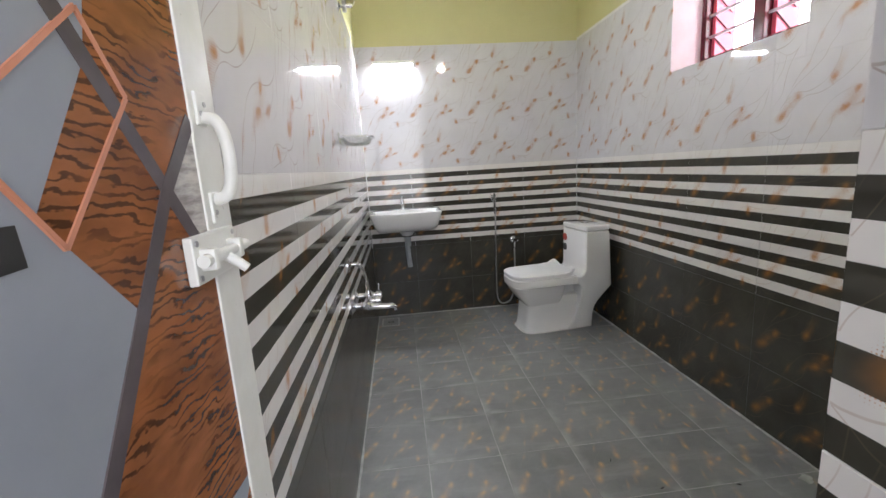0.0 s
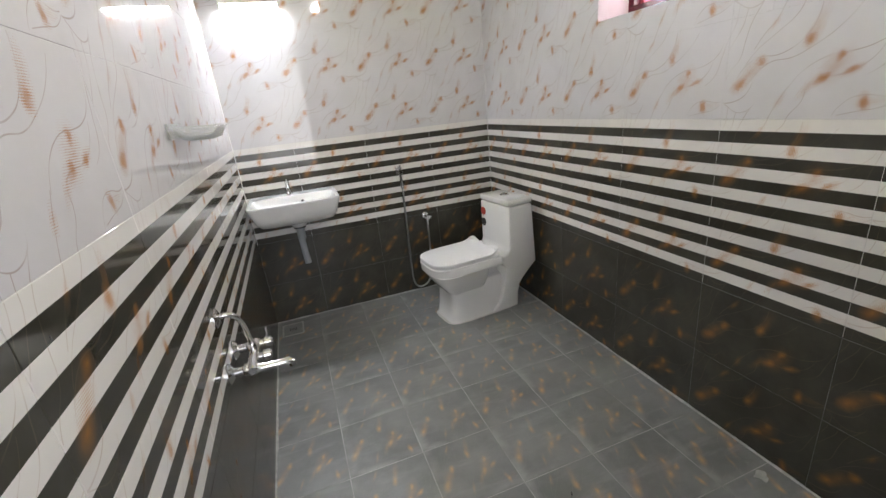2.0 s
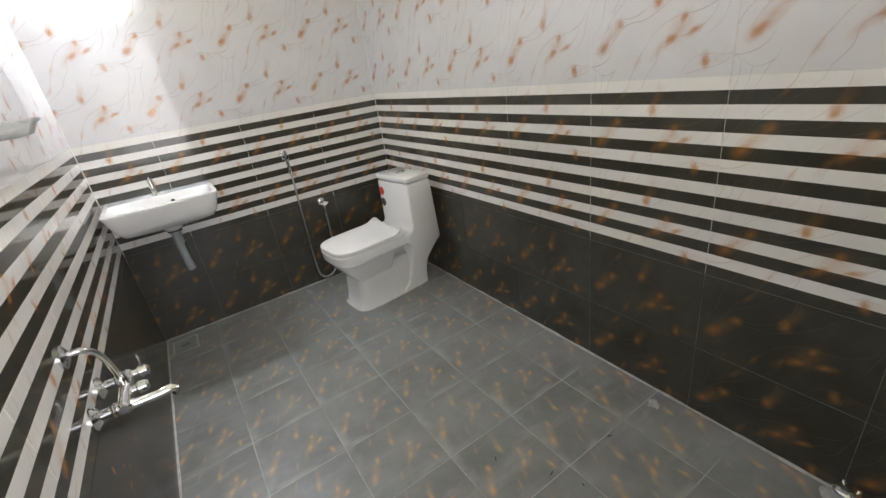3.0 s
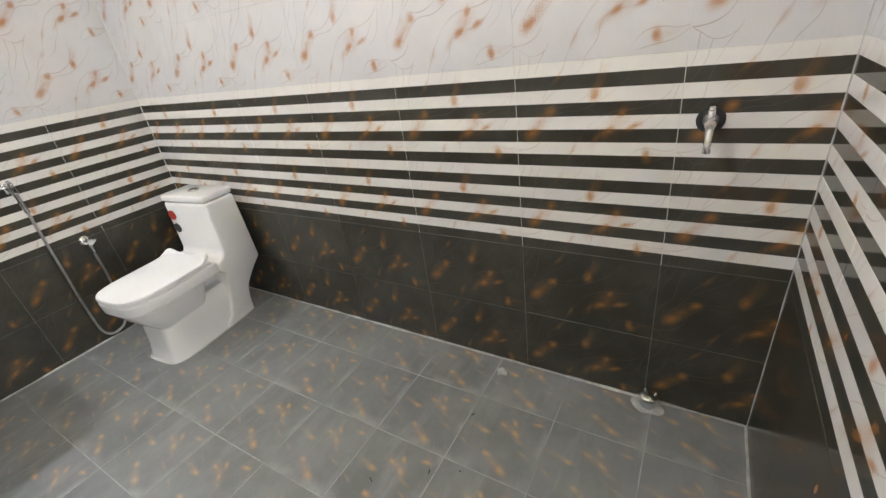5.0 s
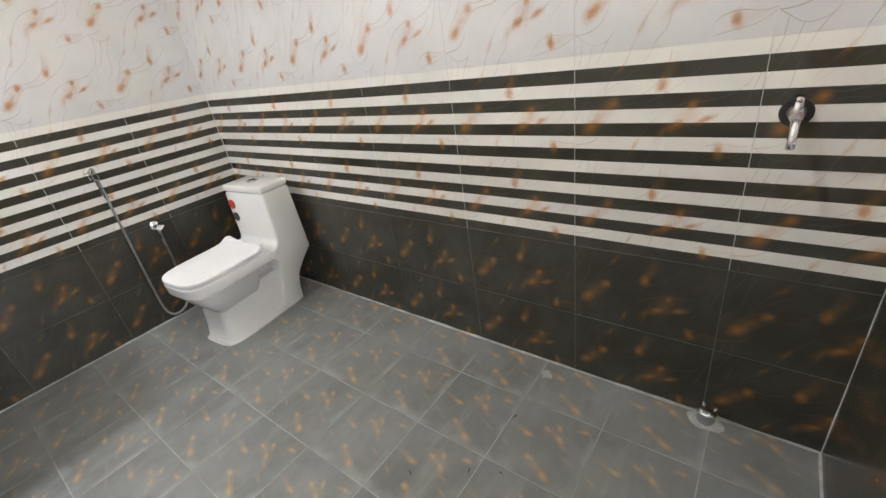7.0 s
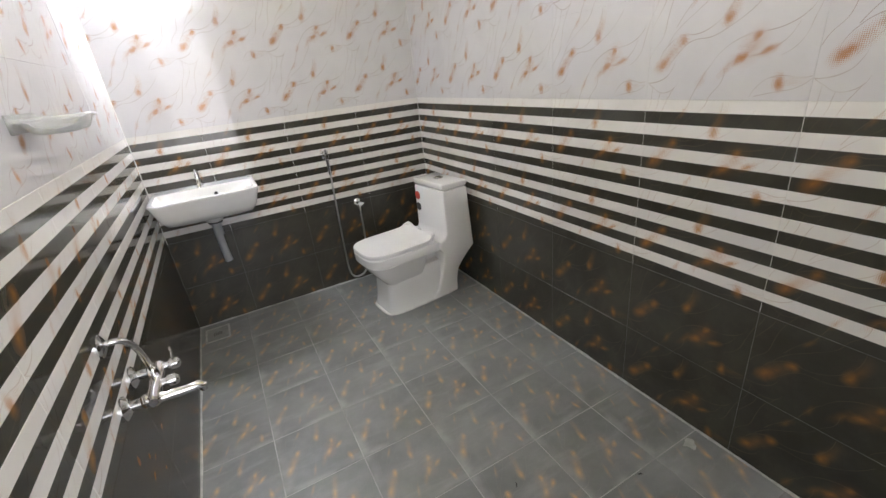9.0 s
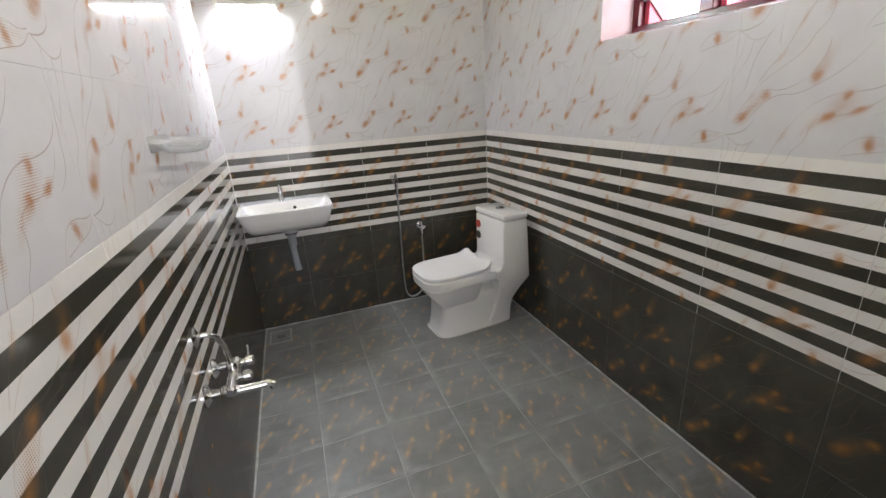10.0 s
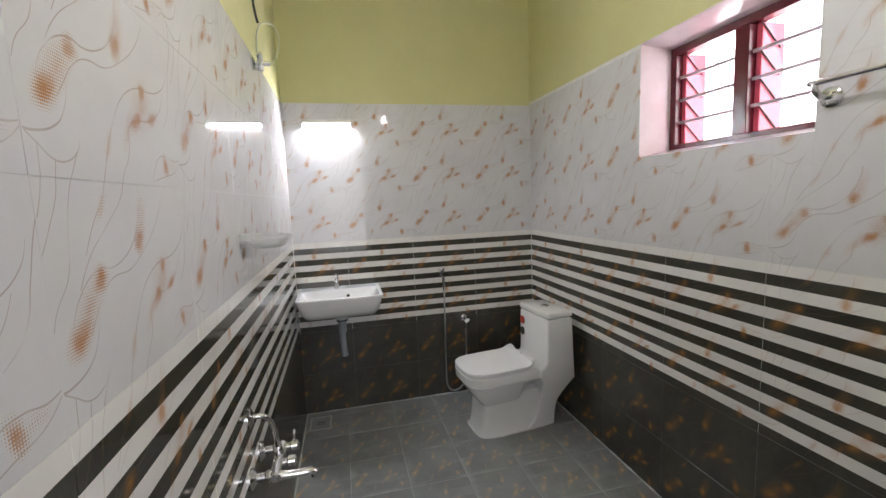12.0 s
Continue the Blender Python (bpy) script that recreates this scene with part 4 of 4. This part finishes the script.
# ---- door ----
def door():
    L, T = 0.603, 0.026
    t = tagged(new("door_1"), "open printed door in grey, brown wood and copper lines", "door", kind="structure")
    t.location = (-0.023, -3.36, 0.008)
    Z = 0.008

    def flat(name, pts, mat, lift, label=""):
        """A thin inlay on the leaf's face; points along the leaf and up."""
        bm = bmesh.new()
        a = [bm.verts.new((T - 0.001, p, q - Z)) for p, q in pts]
        b = [bm.verts.new((T + lift, p, q - Z)) for p, q in pts]
        n = len(a)
        for k in range(n):
            bm.faces.new((a[k], a[(k + 1) % n], b[(k + 1) % n], b[k]))
        bm.faces.new(a[::-1])
        bm.faces.new(b)
        bmesh.ops.recalc_face_normals(bm, faces=bm.faces[:])
        return part(name, bm, mat, t, label)

    def strip(name, p, q, w, mat, lift, label=""):
        p, q = Vector(p), Vector(q)
        n = Vector((-(q - p).y, (q - p).x)).normalized() * w / 2
        return flat(name, [p + n, q + n, q - n, p - n], mat, lift, label)

    leaf = part("leaf", box(0, T, 0, L, 0, 2.0, 0.0015), M_GREYPRINT, t)
    part("edge_stile", box(-0.001, T + 0.003, L - 0.075, L + 0.001, 0, 2.0, 0.002), M_WHITEMETAL, t, "white edge strip of the door")
    e = L - 0.075
    for dz in (-0.72, 0.0, 0.72):
        cx, cz = 0.450, 1.182 + dz
        flat("wood_panel", [(e, cz + 0.30), (e, cz + 0.085), (cx, cz), (cx - 0.085, cz + 0.11), (cx - 0.06, cz + 0.20)], M_WOODPRINT, 0.0006)
        flat("wood_panel", [(cx, cz), (cx - 0.085, cz + 0.11), (cx - 0.165, cz - 0.01), (cx - 0.082, cz - 0.10)], M_WOODPRINT, 0.0006)
        flat("wood_panel", [(cx, cz), (e, cz - 0.095), (e, cz - 0.40), (cx - 0.25, cz - 0.36)], M_WOODPRINT, 0.0006)
        flat("stone_panel", [(cx, cz), (e, cz + 0.085), (e, cz - 0.095)], M_STONEPRINT, 0.0006, "pale stacked stone print")
        strip("beam", (cx - 0.115, cz + 0.15), (e, cz - 0.095), 0.019, M_BEAMPRINT, 0.0012)
        strip("beam", (cx - 0.25, cz - 0.36), (cx, cz), 0.019, M_BEAMPRINT, 0.0016)
        strip("beam", (cx, cz), (e, cz + 0.082), 0.019, M_BEAMPRINT, 0.0016)
        for p, q in (((cx - 0.21, cz + 0.045), (cx - 0.146, cz - 0.034)), ((cx - 0.146, cz - 0.034), (cx - 0.040, cz + 0.088)), ((cx - 0.040, cz + 0.088), (cx - 0.085, cz + 0.15)), ((cx - 0.085, cz + 0.15), (cx - 0.21, cz + 0.045))):
            strip("copper_line", p, q, 0.0045, M_COPPER, 0.0022)
        flat("dark_inset", [(cx - 0.26, cz - 0.012), (cx - 0.182, cz - 0.012), (cx - 0.180, cz - 0.040), (cx - 0.26, cz - 0.045)], M_BLACK, 0.0012, "black printed slot")
        strip("silver_bar", (cx - 0.26, cz - 0.029), (cx - 0.205, cz - 0.026), 0.010, M_STEEL, 0.0022, "silver printed bar")
    # bow handle and tower bolt on the white strip
    y = L - 0.049
    h = part("bow_handle", tube(curve([(T + 0.005, y, 1.262), (T + 0.020, y, 1.258), (T + 0.029, y, 1.238), (T + 0.031, y, 1.208), (T + 0.028, y, 1.180), (T + 0.020, y, 1.163), (T + 0.005, y, 1.159)], 6), 0.0078, 14), M_WHITEMETAL, t, "white metal bow handle", smooth=True)
    for z in (1.272, 1.149):
        part("foot", box(T + 0.002, T + 0.007, y - 0.013, y + 0.013, z - 0.02, z + 0.02, 0.002), M_WHITEMETAL, h)
        for d in (-0.006, 0.006):
            part("screw", tube([(T + 0.006, y + d, z + d), (T + 0.0085, y + d, z + d)], 0.0035, 10), M_STEEL, h)
    b = part("tower_bolt", box(T + 0.001, T + 0.012, L - 0.142, L - 0.022, 1.066, 1.122, 0.002), M_WHITEMETAL, t, "white painted tower bolt", smooth=False)
    part("rod", join(tube([(T + 0.020, L - 0.140, 1.094), (T + 0.020, L - 0.012, 1.094)], 0.0075, 16), *[box(T + 0.010, T + 0.029, q - 0.007, q + 0.007, 1.081, 1.107, 0.003) for q in (L - 0.122, L - 0.045)]), M_WHITEMETAL, b, smooth=True)
    part("bolt_knob", tube([(T + 0.020, L - 0.083, 1.092), (T + 0.036, L - 0.079, 1.078), (T + 0.043, L - 0.077, 1.071)], [0.0062, 0.0066, 0.006], 14), M_WHITEMETAL, b, smooth=True)
    for q, z in ((L - 0.134, 1.114), (L - 0.134, 1.074), (L - 0.030, 1.114), (L - 0.030, 1.074)):
        part("screw", tube([(T + 0.011, q, z), (T + 0.0138, q, z)], 0.0036, 10), M_STEEL, b)
    part("hinge", tube([(T + 0.004, 0.002, 0.25), (T + 0.004, 0.002, 0.35)], 0.007, 12), M_STEEL, t)
    part("hinge", tube([(T + 0.004, 0.002, 1.65), (T + 0.004, 0.002, 1.75)], 0.007, 12), M_STEEL, t)


M_GREYPRINT = noisy("grey_printed_laminate", (0.27, 0.29, 0.33), (0.32, 0.34, 0.38), 3, 0.18)
M_WOODPRINT, _nt, _b = material("brown_wood_print", rough=0.16)
_mp = _nt.nodes.new("ShaderNodeMapping")
_mp.inputs["Scale"].default_value = (1, 1.0, 2.6)
_mp.inputs["Rotation"].default_value = (radians(14), 0, 0)
_nt.links.new(coords(_nt), _mp.inputs[0])
_wv = _nt.nodes.new("ShaderNodeTexWave")
_wv.bands_direction = "Z"
for _k, _v in (("Scale", 11.0), ("Distortion", 9.0), ("Detail", 3.0), ("Detail Scale", 2.2)):
    _wv.inputs[_k].default_value = _v
_nt.links.new(_mp.outputs[0], _wv.inputs["Vector"])
_crack = Ex(_nt, _wv.outputs["Fac"]).ramp(0.34, 0.08) * noise_tex(_nt, _mp.outputs[0], 7.0, 3.0).ramp(0.38, 0.56)
_base = mix(_nt, noise_tex(_nt, _mp.outputs[0], 12.0, 5.0).ramp(0.3, 0.7), (0.33, 0.115, 0.036), (0.21, 0.068, 0.022))
_nt.links.new(mix(_nt, _crack * 0.85, _base, (0.045, 0.016, 0.007)), _b.inputs["Base Color"])
M_STONEPRINT = noisy("pale_stone_print", (0.62, 0.59, 0.56), (0.25, 0.23, 0.22), 18, 0.2, 0, 0, (1, 1, 5))
M_BEAMPRINT = noisy("dark_grey_beam_print", (0.12, 0.10, 0.105), (0.085, 0.07, 0.075), 12, 0.2)
M_COPPER = noisy("copper_line_print", (0.62, 0.27, 0.17), (0.55, 0.22, 0.13), 10, 0.25)
door()

# cement beads where floor and walls meet, and in the corners
for nm, pts in (("trim_floor_right", [(W - 0.002, -D, 0.0), (W - 0.002, 0, 0.0)]), ("trim_floor_left", [(0.002, LEAF_END, 0.0), (0.002, 0, 0.0)]),
                ("trim_floor_rear", [(0, -0.002, 0.0), (W, -0.002, 0.0)]), ("trim_floor_front", [(DOOR_X, -D + 0.002, 0.0), (W, -D + 0.002, 0.0)]),
                ("trim_corner_front", [(W, -D, 0.0), (W, -D, TILE_TOP)]), ("trim_corner_back", [(W, 0, 0.585), (W, 0, TILE_TOP)]), ("trim_corner_left", [(0, 0, 0.585), (0, 0, TILE_TOP)])):
    p, q = Vector(pts[0]), Vector(pts[1])
    n = max(2, int((q - p).length / 0.03))
    r0 = 0.0075 if "floor" in nm else 0.0032
    line = [p.lerp(q, k / n) for k in range(n + 1)]
    setting(nm, tube(line, [r0 * (0.75 + 0.5 * noise.noise((k * 0.37, len(nm), 0.5))) for k in range(n + 1)], 8), M_GROUT_W if "back" in nm or "left" in nm and "floor" not in nm else M_BEAD, "thin uneven cement line along the tile edge", "trim")

backdrop = tagged(part("backdrop", box(W + 3.0, W + 3.05, -8, 5, -3, 9), M_OUT), "bright overexposed daylight outside", "sky", kind="structure")

build_tiles()
